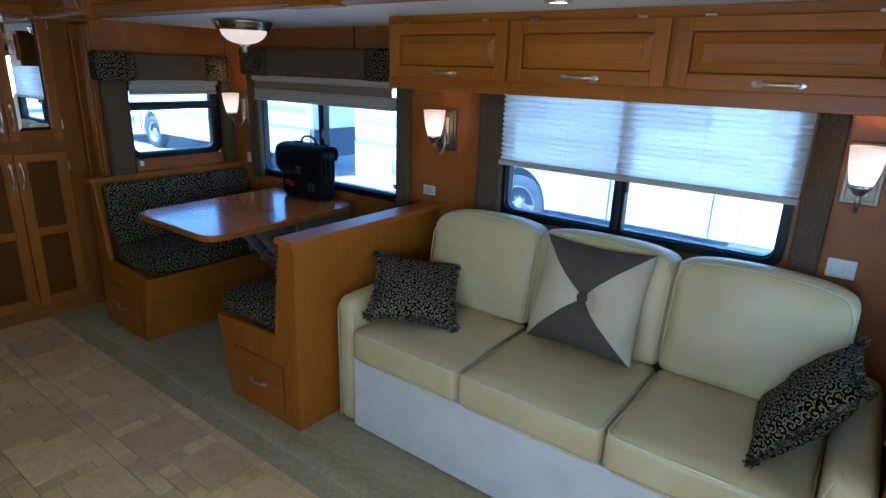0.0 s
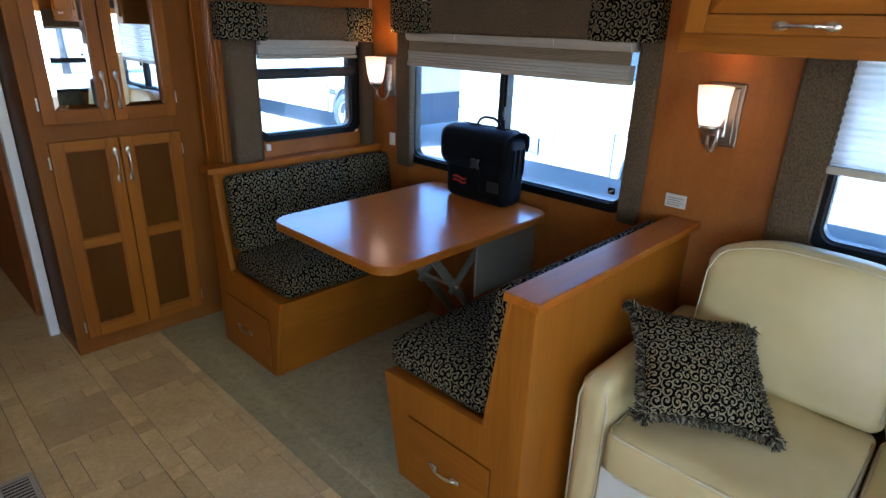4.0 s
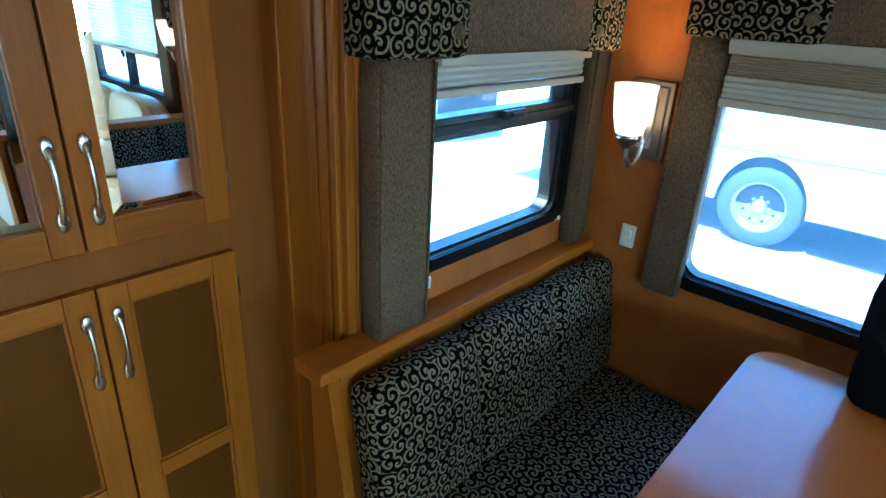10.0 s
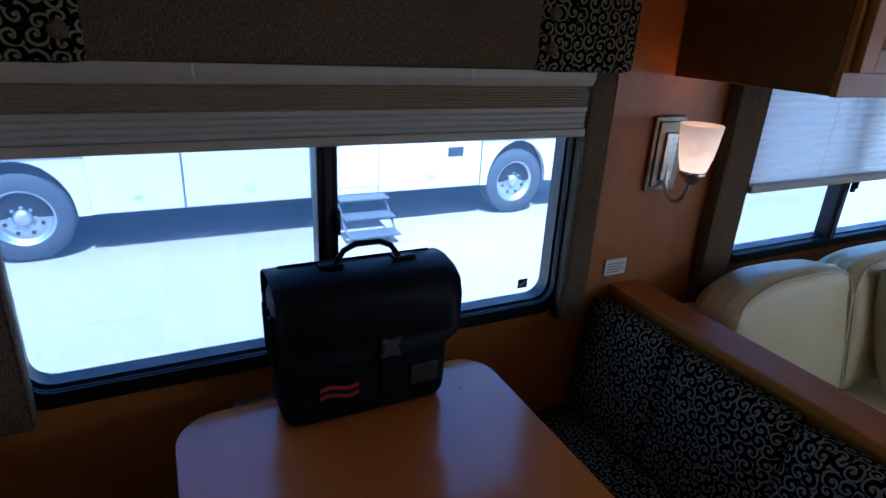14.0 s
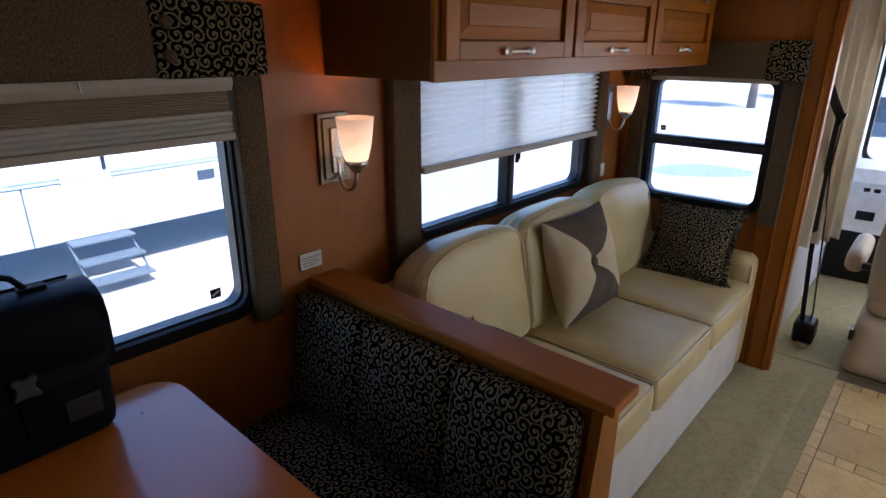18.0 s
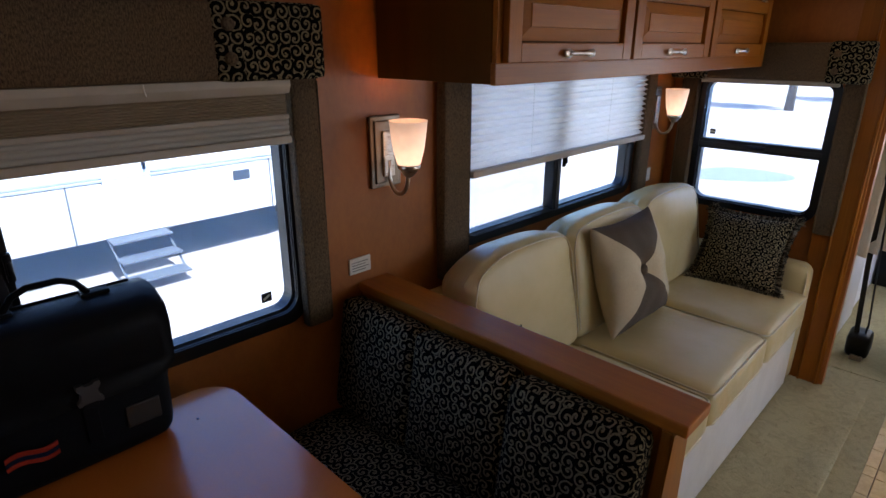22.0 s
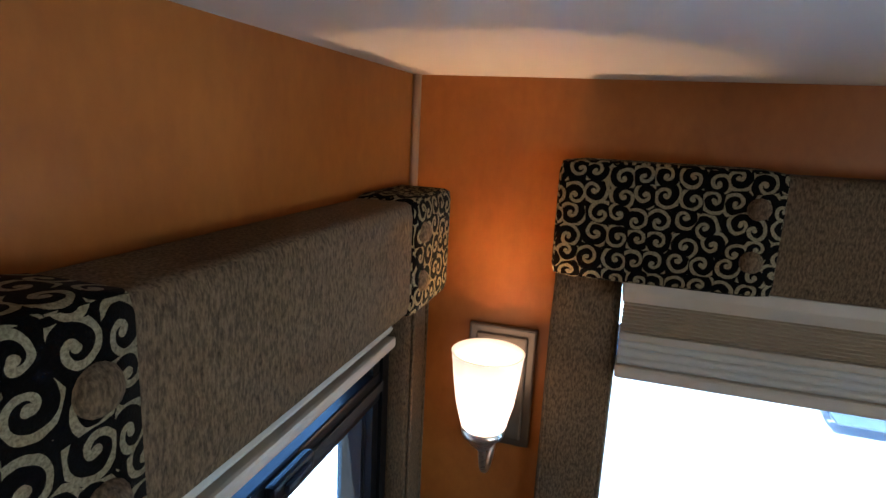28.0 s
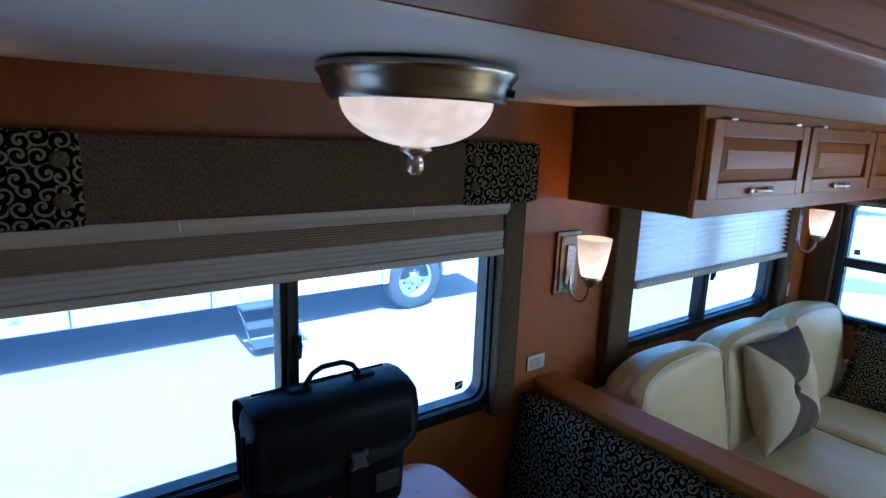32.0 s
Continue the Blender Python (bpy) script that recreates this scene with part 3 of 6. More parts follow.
def window(name, axis, face, out, hole, bars, label, latch=None, sticker=None, skirt=0.0, inset=(0, 0, 0, 0), screen=None):
    """A black-framed sliding window. face: the wall's inner face; out: +1 or -1 towards the outside; bars: (along, at, half width)."""
    w = tagged(thing(name, label, "window"), kind="structure")
    f0, f1 = face - out * 0.010, face + out * 0.058
    sash = (hole[0] + inset[0], hole[1] - inset[1], hole[2] + inset[2], hole[3] - inset[3])
    rim = grow(hole, 0.026)
    rim = (rim[0], rim[1], rim[2] - skirt, rim[3])
    part("flange", ring(round_rect(*rim, 0.07), round_rect(*grow(hole, -0.006), 0.055), axis, f0, face + out * 0.004), M_BLACK, w)
    part("window_frame", ring(round_rect(*grow(hole, 0.006), 0.055), round_rect(*grow(sash, -0.008), 0.05), axis, face - out * 0.004, f1), M_BLACK, w)
    part("gasket", ring(round_rect(*grow(sash, -0.006), 0.05), round_rect(*grow(sash, -0.014), 0.048), axis, face + out * 0.012, face + out * 0.056), M_JAMB, w)
    part("glazing_bead", ring(round_rect(*grow(sash, -0.007), 0.05), round_rect(*grow(sash, -0.010), 0.048), axis, face + out * 0.008, face + out * 0.014), M_BLACK, w)
    g = round_rect(*grow(sash, -0.009), 0.05)
    pane = part("pane", prism(g, axis, face + out * 0.048, face + out * 0.052), M_GLASS, w)
    pane.visible_shadow = False
    if screen:
        lo, hi = sorted((face + out * 0.0535, face + out * 0.0545))
        sc = part("insect_screen", box(screen[0], screen[1], lo, hi, hole[2] + 0.012, hole[3] - 0.012), M_SCREEN_MESH, w, "fine grey insect screen")
        sc.visible_shadow = False
    for along, at, half in bars:
        a, b = (face - out * 0.006, face + out * 0.045)
        lo, hi = (min(a, b), max(a, b))
        if along == "z":
            u = (at - half, at + half, hole[2] - 0.004, hole[3] + 0.004)
        else:
            u = (hole[0] - 0.004, hole[1] + 0.004, at - half, at + half)
        bm = box(u[0], u[1], lo, hi, u[2], u[3], 0.004) if axis == "y" else box(lo, hi, u[0], u[1], u[2], u[3], 0.004)
        bar = part("mullion", bm, M_BLACK, w)
        d = half * 0.35
        if along == "z":
            v = (at - d, at + d, hole[2], hole[3])
        else:
            v = (hole[0], hole[1], at - d, at + d)
        lo2, hi2 = sorted((face - out * 0.011, face - out * 0.004))
        part("mullion_rib", box(v[0], v[1], lo2, hi2, v[2], v[3], 0.002) if axis == "y" else box(lo2, hi2, v[0], v[1], v[2], v[3], 0.002), M_RUBBER, bar)
    if latch:
        u, z, up = latch
        sx, sz = (0.008, 0.032) if up else (0.045, 0.012)
        lo, hi = sorted((face - out * 0.022, face - out * 0.006))
        bm = box(u - sx, u + sx, lo, hi, z - sz, z + sz, 0.006) if axis == "y" else box(lo, hi, u - sx, u + sx, z - sz, z + sz, 0.006)
        lt = part("latch", bm, M_BLACK, w, "black plastic window latch")
        lo, hi = sorted((face - out * 0.030, face - out * 0.020))
        bm = box(u - sx * 0.7, u + sx * 0.7, lo, hi, z - sz * 0.5, z + sz * 0.5, 0.005) if axis == "y" else box(lo, hi, u - sx * 0.6, u + sx * 0.6, z - sz * 0.6, z + sz * 0.6, 0.005)
        part("lever", bm, M_BLACK, lt)
    if sticker:
        u, z = sticker
        lo, hi = sorted((face + out * 0.0465, face + out * 0.0478))
        bm = box(u - 0.016, u + 0.016, lo, hi, z - 0.014, z + 0.014) if axis == "y" else box(lo, hi, u - 0.014, u + 0.014, z - 0.014, z + 0.014)
        st = part("glass_sticker", bm, M_BLACK, w, "small black square mark on the glass")
        lo, hi = sorted((face + out * 0.0455, face + out * 0.0466))
        bm = bmesh.new()
        box(-0.012, 0.012, lo, hi, -0.003, 0.003, 0, bm) if axis == "y" else box(lo, hi, -0.010, 0.010, -0.003, 0.003, 0, bm)
        moved(bm, pose(u, 0, z) @ pose(0, 0, 0, 0, -30 if axis == "y" else 0) if axis == "y" else pose(0, u, z))
        part("sticker_mark", bm, M_WHITE, st)
    return w


window("window_1", "y", 0.0, 1, WIN_D, [("z", -0.860, 0.024)], "wide black-framed sliding window beside the dinette", (-0.842, 1.25, True), (-0.263, 0.979), skirt=0.004, screen=(-1.488, -0.842))
window("window_2", "y", 0.0, 1, WIN_S, [("z", 1.14, 0.028)], "wide black-framed sliding window behind the sofa", (1.175, 1.2, True), screen=(0.547, 1.160))
window("window_3", "x", REAR, -1, WIN_R, [("y", 1.380, 0.026)], "small black-framed window with a hinged upper vent", (-0.42, 1.392, False), None, skirt=0.0, inset=(0.0, 0.022, 0.0, 0.0))
window("window_4", "x", FRONT, 1, WIN_F, [("y", 1.178, 0.026)], "upright black-framed window with a middle bar", (-0.47, 1.178, False), (-0.225, 1.235))
for k, (a, b, c, d) in enumerate(FAR_WINDOWS):
    window("window_%d" % (k + 5), "y", BACK, -1, (a, b, c, d), [("z", (a + b) / 2, 0.02)], "black-framed far-wall window, unseen, added to let daylight in")
window("window_7", "y", -0.90, 1, (2.95, 4.6, 0.70, 1.72), [], "large driver's side window")


def windshield():
    w = tagged(thing("window_8", "wide front windshield with a black edge", "windshield"), kind="structure")
    y0, y1 = BACK + 0.1, -0.92
    part("window_frame", ring(round_rect(y0 - 0.02, y1 + 0.02, 0.73, 1.99, 0.12), round_rect(y0 + 0.01, y1 - 0.008, 0.775, 1.945, 0.1), "x", 4.89, 4.95), M_BLACK, w)
    p = part("pane", prism(round_rect(y0, y1, 0.75, 1.97, 0.1), "x", 4.925, 4.931), M_GLASS, w)
    p.visible_shadow = False
    part("mullion", box(4.88, 4.94, (y0 + y1) / 2 - 0.02, (y0 + y1) / 2 + 0.02, 0.75, 1.97, 0.004), M_BLACK, w)


windshield()


# ---- blinds, valances and side panels ----
def pleats(u0, u1, z0, z1, depth, step, at, axis="y", bow=0.0):
    """Folded shade cloth between two heights."""
    n = max(2, round((z1 - z0) / step) * 2)
    bm = bmesh.new()
    cols = 10
    grid = []
    for i in range(n + 1):
        z = z0 + (z1 - z0) * i / n
        d = at - depth * (i % 2)
        row = []
        for j in range(cols + 1):
            u = u0 + (u1 - u0) * j / cols
            q = z + bow * noise.noise(Vector((u * 3.0, z * 9.0, 3.0)))
            row.append(bm.verts.new((u, d, q) if axis == "y" else (-d, u, q) if axis == "-x" else (d, u, q)))
        grid.append(row)
    for a, b in zip(grid, grid[1:]):
        for j in range(cols):
            bm.faces.new((a[j], a[j + 1], b[j + 1], b[j]))
    return bm


M_PLEAT_DARK = plain("night_pleat", (0.30, 0.235, 0.16), 0.8, 0.1, 30)
M_PLEAT_PALE = sheer("pale_pleat", (0.45, 0.43, 0.38), 0.0, 0.2)

b = thing("pleated_blind", "raised two-part pleated shade in cream and brown", "blind")
part("headrail", prism([(-0.076, 1.5975), (-0.079, 1.580), (-0.068, 1.560), (-0.03, 1.557), (-0.004, 1.56), (-0.004, 1.5975)], "x", -1.475, -0.20, 0.002), M_BLIND, b)
part("night_pleats", pleats(-1.472, -0.203, 1.508, 1.563, 0.0055, 0.0062, -0.050), M_PLEAT_DARK, b)
part("middle_rail", box(-1.474, -0.201, -0.062, -0.012, 1.496, 1.509, 0.004), M_BLIND, b)
for k in range(3):
    z = 1.4550 + k * 0.0138
    part("day_pleat", prism([(-0.014, z), (-0.0555, z), (-0.0590, z + 0.0035), (-0.0600, z + 0.0068), (-0.0590, z + 0.0102), (-0.0555, z + 0.0137), (-0.014, z + 0.0137)], "x", -1.472, -0.203), M_PLEAT_PALE, b)
part("bottom_rail", box(-1.474, -0.201, -0.066, -0.012, 1.434, 1.455, 0.005), M_BLIND, b)
for x in (-1.12, -0.55):
    part("cord_guide", tube([(x, -0.080, 1.596), (x, -0.081, 1.583), (x + 0.002, -0.081, 1.572)], 0.0013, 6), M_WHITE, b)

b = thing("pleated_blind", "half-lowered sheer white pleated shade", "blind")
part("headrail", box(0.52, 1.84, -0.062, -0.008, 1.572, 1.598, 0.004), M_BLIND, b)
part("day_pleats", pleats(0.525, 1.838, 1.245, 1.574, 0.022, 0.0235, -0.022, bow=0.003), M_SHEER, b, smooth=False)
part("bottom_rail", box(0.522, 1.84, -0.058, -0.014, 1.222, 1.247, 0.006), M_BLIND, b)
for x in (0.88, 1.48):
    part("cord", tube([(x, -0.046, 1.574), (x, -0.046, 1.245)], 0.0012, 5), M_WHITE, b)

b = thing("pleated_blind", "raised white pleated shade", "blind")
part("headrail", box(REAR + 0.004, REAR + 0.046, -0.73, -0.13, 1.520, 1.548, 0.004), M_BLIND, b)
for z in (1.510, 1.494, 1.480):
    part("pleat_fold", prism([(REAR + 0.004, z - 0.010), (REAR + 0.022, z - 0.004), (REAR + 0.027, z + 0.004), (REAR + 0.022, z + 0.012), (REAR + 0.004, z + 0.016)], "y", -0.732, -0.132, 0.002), M_PLEAT_PALE, b)
part("bottom_rail", box(REAR + 0.004, REAR + 0.032, -0.732, -0.13, 1.453, 1.471, 0.005), M_BLIND, b)

b = thing("pleated_blind", "fully raised white pleated shade", "blind")
part("headrail", box(FRONT - 0.055, FRONT - 0.004, -0.78, -0.16, 1.51, 1.54, 0.004), M_BLIND, b)
part("bottom_rail", box(FRONT - 0.050, FRONT - 0.008, -0.78, -0.16, 1.496, 1.510, 0.004), M_BLIND, b)


c = thing("blind_holder", "small white plastic hold-down clip on the wall", "clip")
part("plate", box(REAR + 0.0005, REAR + 0.006, -0.716, -0.690, 0.994, 1.026, 0.002), M_WHITE, c)
part("pin", box(REAR + 0.006, REAR + 0.012, -0.709, -0.697, 1.004, 1.016, 0.002), M_WHITE, c)


def soft_slab(x0, x1, y0, y1, z0, z1, r=0.012, n=6):
    bm = soft_box(x1 - x0, y1 - y0, z1 - z0, r, n)
    return moved(bm, pose((x0 + x1) / 2, (y0 + y1) / 2, (z0 + z1) / 2))


def button(at, axis, sign):
    bm = lathe([(0.0, 0.009), (0.007, 0.0085), (0.012, 0.006), (0.0155, 0.001), (0.0155, -0.004)], 16)
    turn = pose(0, 0, 0, 90 * (1 if sign < 0 else -1), 0, 0) if axis == "y" else pose(0, 0, 0, 0, 90 * sign, 0)
    return moved(bm, Matrix.Translation(at) @ turn)


def valance(axis, face, out, lo, hi, z0, z1, depth, ends):
    """A padded pelmet board along a wall, with patterned end wraps and covered buttons."""
    v = thing("window_valance", "taupe padded valance with black scroll-patterned ends and covered buttons", "valance", "window valances")

    def slab(a, b, d, c0, c1, r):
        lo2, hi2 = sorted((face, face - out * d))
        return soft_slab(a, b, lo2, hi2, c0, c1, r) if axis == "y" else soft_slab(lo2, hi2, a, b, c0, c1, r)

    part("board", slab(lo + 0.004, hi - 0.004, depth, z0, z1, 0.012), M_TAUPE_X, v, smooth=True)
    for a, b2, inner in ends:
        e = part("end_wrap", slab(a, b2, depth + 0.006, z0 - 0.005, z1 + 0.006, 0.014), M_SCROLL, v, "black fabric with tan scrolls", smooth=True)
        u = b2 - 0.036 if inner > 0 else a + 0.036
        for z in (z0 + (z1 - z0) * 0.28, z0 + (z1 - z0) * 0.72):
            d = face - out * (depth + 0.007)
            part("button", button((u, d, z) if axis == "y" else (d, u, z), axis, -out), M_TAUPE, e, "fabric-covered button", smooth=True)
    return v


valance("y", 0.0, 1, -1.584, -0.10, 1.598, 1.766, 0.086, [(-1.586, -1.277, 1), (-0.391, -0.098, -1)])
valance("x", REAR, -1, -0.945, -0.060, 1.546, 1.706, 0.090, [(-0.947, -0.705, 1), (-0.240, -0.058, -1)])
valance("x", FRONT, 1, -0.892, -0.006, 1.518, 1.690, 0.075, [(-0.894, -0.720, 1), (-0.20, -0.006, -1)])


def side_panel(x0, x1, y0, y1, z0, z1):
    p = thing("drapery", "upright taupe fabric-covered board beside the window", "drapery", "window side panels")
    part("padded_board", soft_slab(x0, x1, y0, y1, z0, z1, 0.012, 5), M_TAUPE, p, smooth=True)
    if x1 - x0 > y1 - y0 or y0 > -0.05:
        for x in (x0 + 0.006, x1 - 0.006):
            part("edge_welt", tube([(x, y0 + 0.004, z0 + 0.012), (x, y0 + 0.004, z1 - 0.012)], 0.0035, 6), M_TAUPE, p, smooth=True)
    else:
        side = x1 if x0 < 0 else x0
        for y in (y0 + 0.006, y1 - 0.006):
            part("edge_welt", tube([(side, y, z0 + 0.012), (side, y, z1 - 0.012)], 0.0035, 6), M_TAUPE, p, smooth=True)
    return p


side_panel(-1.584, -1.474, -0.045, -0.001, 0.876, 1.598)
side_panel(-0.183, -0.094, -0.045, -0.001, 0.879, 1.598)
side_panel(0.385, 0.525, -0.045, -0.001, 0.86, 1.582)
side_panel(1.845, 1.945, -0.045, -0.001, 0.86, 1.582)
side_panel(REAR + 0.001, REAR + 0.067, -0.914, -0.764, 0.957, 1.546)
side_panel(REAR + 0.001, REAR + 0.050, -0.106, -0.026, 0.957, 1.546)
side_panel(FRONT - 0.045, FRONT - 0.001, -0.890, -0.80, 0.80, 1.518)
side_panel(FRONT - 0.045, FRONT - 0.001, -0.15, -0.06, 0.80, 1.518)


# ---- lamps ----
M_SHADE = glow("alabaster_shade", (1.0, 0.61, 0.41), 0.33, (0.9, 0.76, 0.68), fade=(1.335, 1.466))
M_DOME = glow("alabaster_dome", (1.0, 0.70, 0.54), 0.145, (0.8, 0.62, 0.52))
# stronger glow for the added, unseen cabin lamps
M_DOME_FILL = glow("alabaster_dome_fill", (1.0, 0.88, 0.72), 1.6)


def sconce(x):
    s = thing("wall_sconce", "lit wall sconce with a flared alabaster glass on a pewter plate", "lamp", "wall sconces")
    z0, z1, c = 1.25, 1.472, x
    plate = part("backplate", box(c - 0.060, c + 0.060, -0.012, -0.001, z0, z1, 0.004), M_BRONZE, s)
    part("plate_step", box(c - 0.046, c + 0.046, -0.019, -0.011, z0 + 0.014, z1 - 0.014, 0.004), M_BRONZE, plate)
    part("plate_centre", box(c - 0.022, c + 0.022, -0.028, -0.018, z0 + 0.035, z1 - 0.045, 0.004), M_NICKEL, plate)
    cx, cy = c - 0.002, -0.120
    pts = [(c, -0.026, 1.335)]
    for k in range(0, 13):
        a = math.pi * k / 12
        pts.append((c + (cx - c) * k / 12, -0.071 + 0.045 * math.cos(a), 1.300 - 0.064 * math.sin(a)))
    pts.append((cx, cy, 1.312))
    part("arm", tube(pts, 0.0065, 10), M_NICKEL, s, smooth=True)
    part("cup", lathe([(0.0, 1.296), (0.010, 1.298), (0.018, 1.306), (0.026, 1.318), (0.034, 1.324), (0.036, 1.333), (0.033, 1.337)], 24, (cx, cy, 0)), M_NICKEL, s, smooth=True)
    prof = [(0.0, 1.331), (0.028, 1.331), (0.036, 1.340), (0.046, 1.378), (0.052, 1.418), (0.057, 1.463), (0.058, 1.466), (0.055, 1.466), (0.048, 1.418), (0.042, 1.378), (0.033, 1.343), (0.0, 1.336)]
    part("glass_shade", lathe(prof, 40, (cx, cy, 0)), M_SHADE, s, "glowing white alabaster glass", smooth=True)
    lamp = new("bulb_light", bpy.data.lights.new("bulb_light", "POINT"))
    lamp.data.energy, lamp.data.color, lamp.data.shadow_soft_size = SCONCE_W, (1.0, 0.52, 0.22), 0.006
    lamp.location = (cx, cy, 1.379)


SCONCE_W = 0.35
for x in (-1.665, 0.158, 2.018):
    sconce(x)


def ceiling_lamp(x, y, z, glass_mat):
    s = thing("ceiling_light", "flush ceiling lamp with an alabaster dome and nickel rim", "lamp")
    prof = [(0.0, 0.0), (0.154, 0.0), (0.158, -0.004), (0.158, -0.011), (0.151, -0.020), (0.146, -0.034), (0.140, -0.048), (0.136, -0.052), (0.130, -0.050), (0.0, -0.050)]
    part("rim", lathe([(r, z + h) for r, h in prof], 56, (x, y, 0)), M_RIM, s, smooth=True)
    dome = [(0.128, -0.045)] + [(0.122 * math.cos(radians(a)), -0.048 - 0.074 * math.sin(radians(a))) for a in range(0, 91, 9)]
    dome[-1] = (0.0, -0.122)
    part("glass_dome", lathe([(r, z + h) for r, h in dome], 48, (x, y, 0)), glass_mat, s, "softly lit pink-white alabaster glass", smooth=True)
    fin = [(0.0, -0.118), (0.024, -0.119), (0.027, -0.126), (0.017, -0.132), (0.010, -0.136), (0.014, -0.145), (0.014, -0.157), (0.007, -0.165), (0.0, -0.166)]
    part("finial", lathe([(r, z + h) for r, h in fin], 24, (x, y, 0)), M_NICKEL, s, smooth=True)
    part("toggle", moved(lathe([(0.0, 0.012), (0.006, 0.012), (0.007, 0.0), (0.007, -0.006)], 12), pose(x + 0.088, y - 0.113, z - 0.034, 100, 0, 40)), M_BLACK, s)


ceiling_lamp(-0.860, -0.536, CEIL - 0.004, M_DOME)
# three unseen lamps added to the main ceiling as fill light
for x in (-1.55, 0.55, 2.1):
    ceiling_lamp(x, -2.35, MAIN, M_DOME_FILL)


def puck(x, y, lit=True):
    s = thing("puck_light", "small recessed round ceiling light with a metal ring", "lamp", "recessed ceiling lights")
    part("ring", lathe([(0.0, CEIL - 0.001), (0.045, CEIL - 0.001), (0.045, CEIL - 0.006), (0.034, CEIL - 0.009), (0.031, CEIL - 0.004)], 28, (x, y, 0)), M_NICKEL, s, smooth=True)
    part("lens", lathe([(0.0, CEIL - 0.0065), (0.032, CEIL - 0.0055)], 24, (x, y, 0)), M_PUCK, s, "bright warm lens")


M_PUCK = glow("puck_lens", (1.0, 0.86, 0.66), 3.0)
puck(1.12, -0.72)
puck(2.0, -0.74)


def switch_plate(x, z, gangs):
    w = 0.040 if gangs == 1 else 0.088
    s = thing("light_switch", "cream rocker light switch on the wall" if gangs == 1 else "cream double rocker light switch on the wall", "switch")
    part("plate", box(x - w / 2 - 0.003, x + w / 2 + 0.003, -0.008, -0.0005, z - 0.036, z + 0.036, 0.006), M_WHITE, s)
    for k in range(gangs):
        c = x if gangs == 1 else x + (k - 0.5) * 0.040
        r = part("rocker", box(c - 0.012, c + 0.012, -0.013, -0.007, z - 0.020, z + 0.020, 0.003), M_WHITE, s)
        part("rocker_pad", moved(box(-0.009, 0.009, -0.004, 0.0, -0.015, 0.0, 0.002), pose(c, -0.012, z, 8)), M_WHITE, r)


switch_plate(-1.664, 1.008, 1)
switch_plate(2.017, 1.003, 2)


M_LABEL = plain("label_print", (0.55, 0.52, 0.46), 0.5)
M_INK = plain("label_ink", (0.16, 0.15, 0.14), 0.6)
s = thing("notice_plate", "small pale notice plate with lines of fine print", "sign")
part("plate", box(0.0, 0.084, -0.006, -0.0005, 0.985, 1.038, 0.002), M_LABEL, s)
for k in range(4):
    part("print_line", box(0.010, 0.074 - 0.012 * (k % 2), -0.0072, -0.0060, 1.022 - k * 0.009, 1.0245 - k * 0.009), M_INK, s)


k = thing("shade_bracket", "small pale plastic hold-down bracket for the window shade", "bracket")
part("base", moved(lathe([(0.0, 0.004), (0.010, 0.004), (0.011, 0.0)], 16), pose(REAR + 0.0005, -0.130, 1.047, 0, 90)), M_WHITE, k, smooth=True)
part("stem", moved(lathe([(0.0, 0.016), (0.006, 0.015), (0.0075, 0.011), (0.005, 0.004)], 14), pose(REAR + 0.0005, -0.130, 1.047, 0, 90)), M_WHITE, k, smooth=True)
k = thing("shade_clip", "small white plastic shade clip beside the window panel", "clip")
part("body", box(REAR + 0.0005, REAR + 0.012, -0.718, -0.704, 1.002, 1.030, 0.003), M_WHITE, k)
part("hook", box(REAR + 0.011, REAR + 0.018, -0.716, -0.706, 1.004, 1.012, 0.002), M_WHITE, k)


# ---- pulls and panelled doors ----
def pull(at, along, outward, length=0.125):
    """A bowed nickel pull with flared ends. at: its middle on the door's face."""
    a, o = Vector(along).normalized(), Vector(outward).normalized()
    pts, tap = [], []
    for k in range(13):
        s = k / 12 * 2 - 1
        pts.append(Vector(at) + a * (s * length / 2) + o * (0.006 + 0.020 * (1 - s * s) ** 0.7))
        tap.append(0.80 + 0.35 * abs(s) ** 2)
    bm = tube(pts, 0.0058, 10, tap)
    c = a.cross(o)
    for s in (-1, 1):
        end = bmesh.new()
        bmesh.ops.create_uvsphere(end, u_segments=14, v_segments=8, radius=0.0118)
        m = Matrix.Identity(4)
        for i in range(3):
            m[i][0], m[i][1], m[i][2] = a[i] * 1.75, c[i] * 1.0, o[i] * 0.42
        join(bm, moved(end, Matrix.Translation(Vector(at) + a * (s * length / 2 * 0.93) + o * 0.009) @ m))
    return bm


def slab3(axis, face, out, u0, u1, z0, z1, d0, d1, bevel=0.0):
    """A box on a wall face: u along it, z up, from depth d0 to d1 in front of it."""
    lo, hi = sorted((face + out * d0, face + out * d1))
    return box(u0, u1, lo, hi, z0, z1, bevel) if axis == "y" else box(lo, hi, u0, u1, z0, z1, bevel)


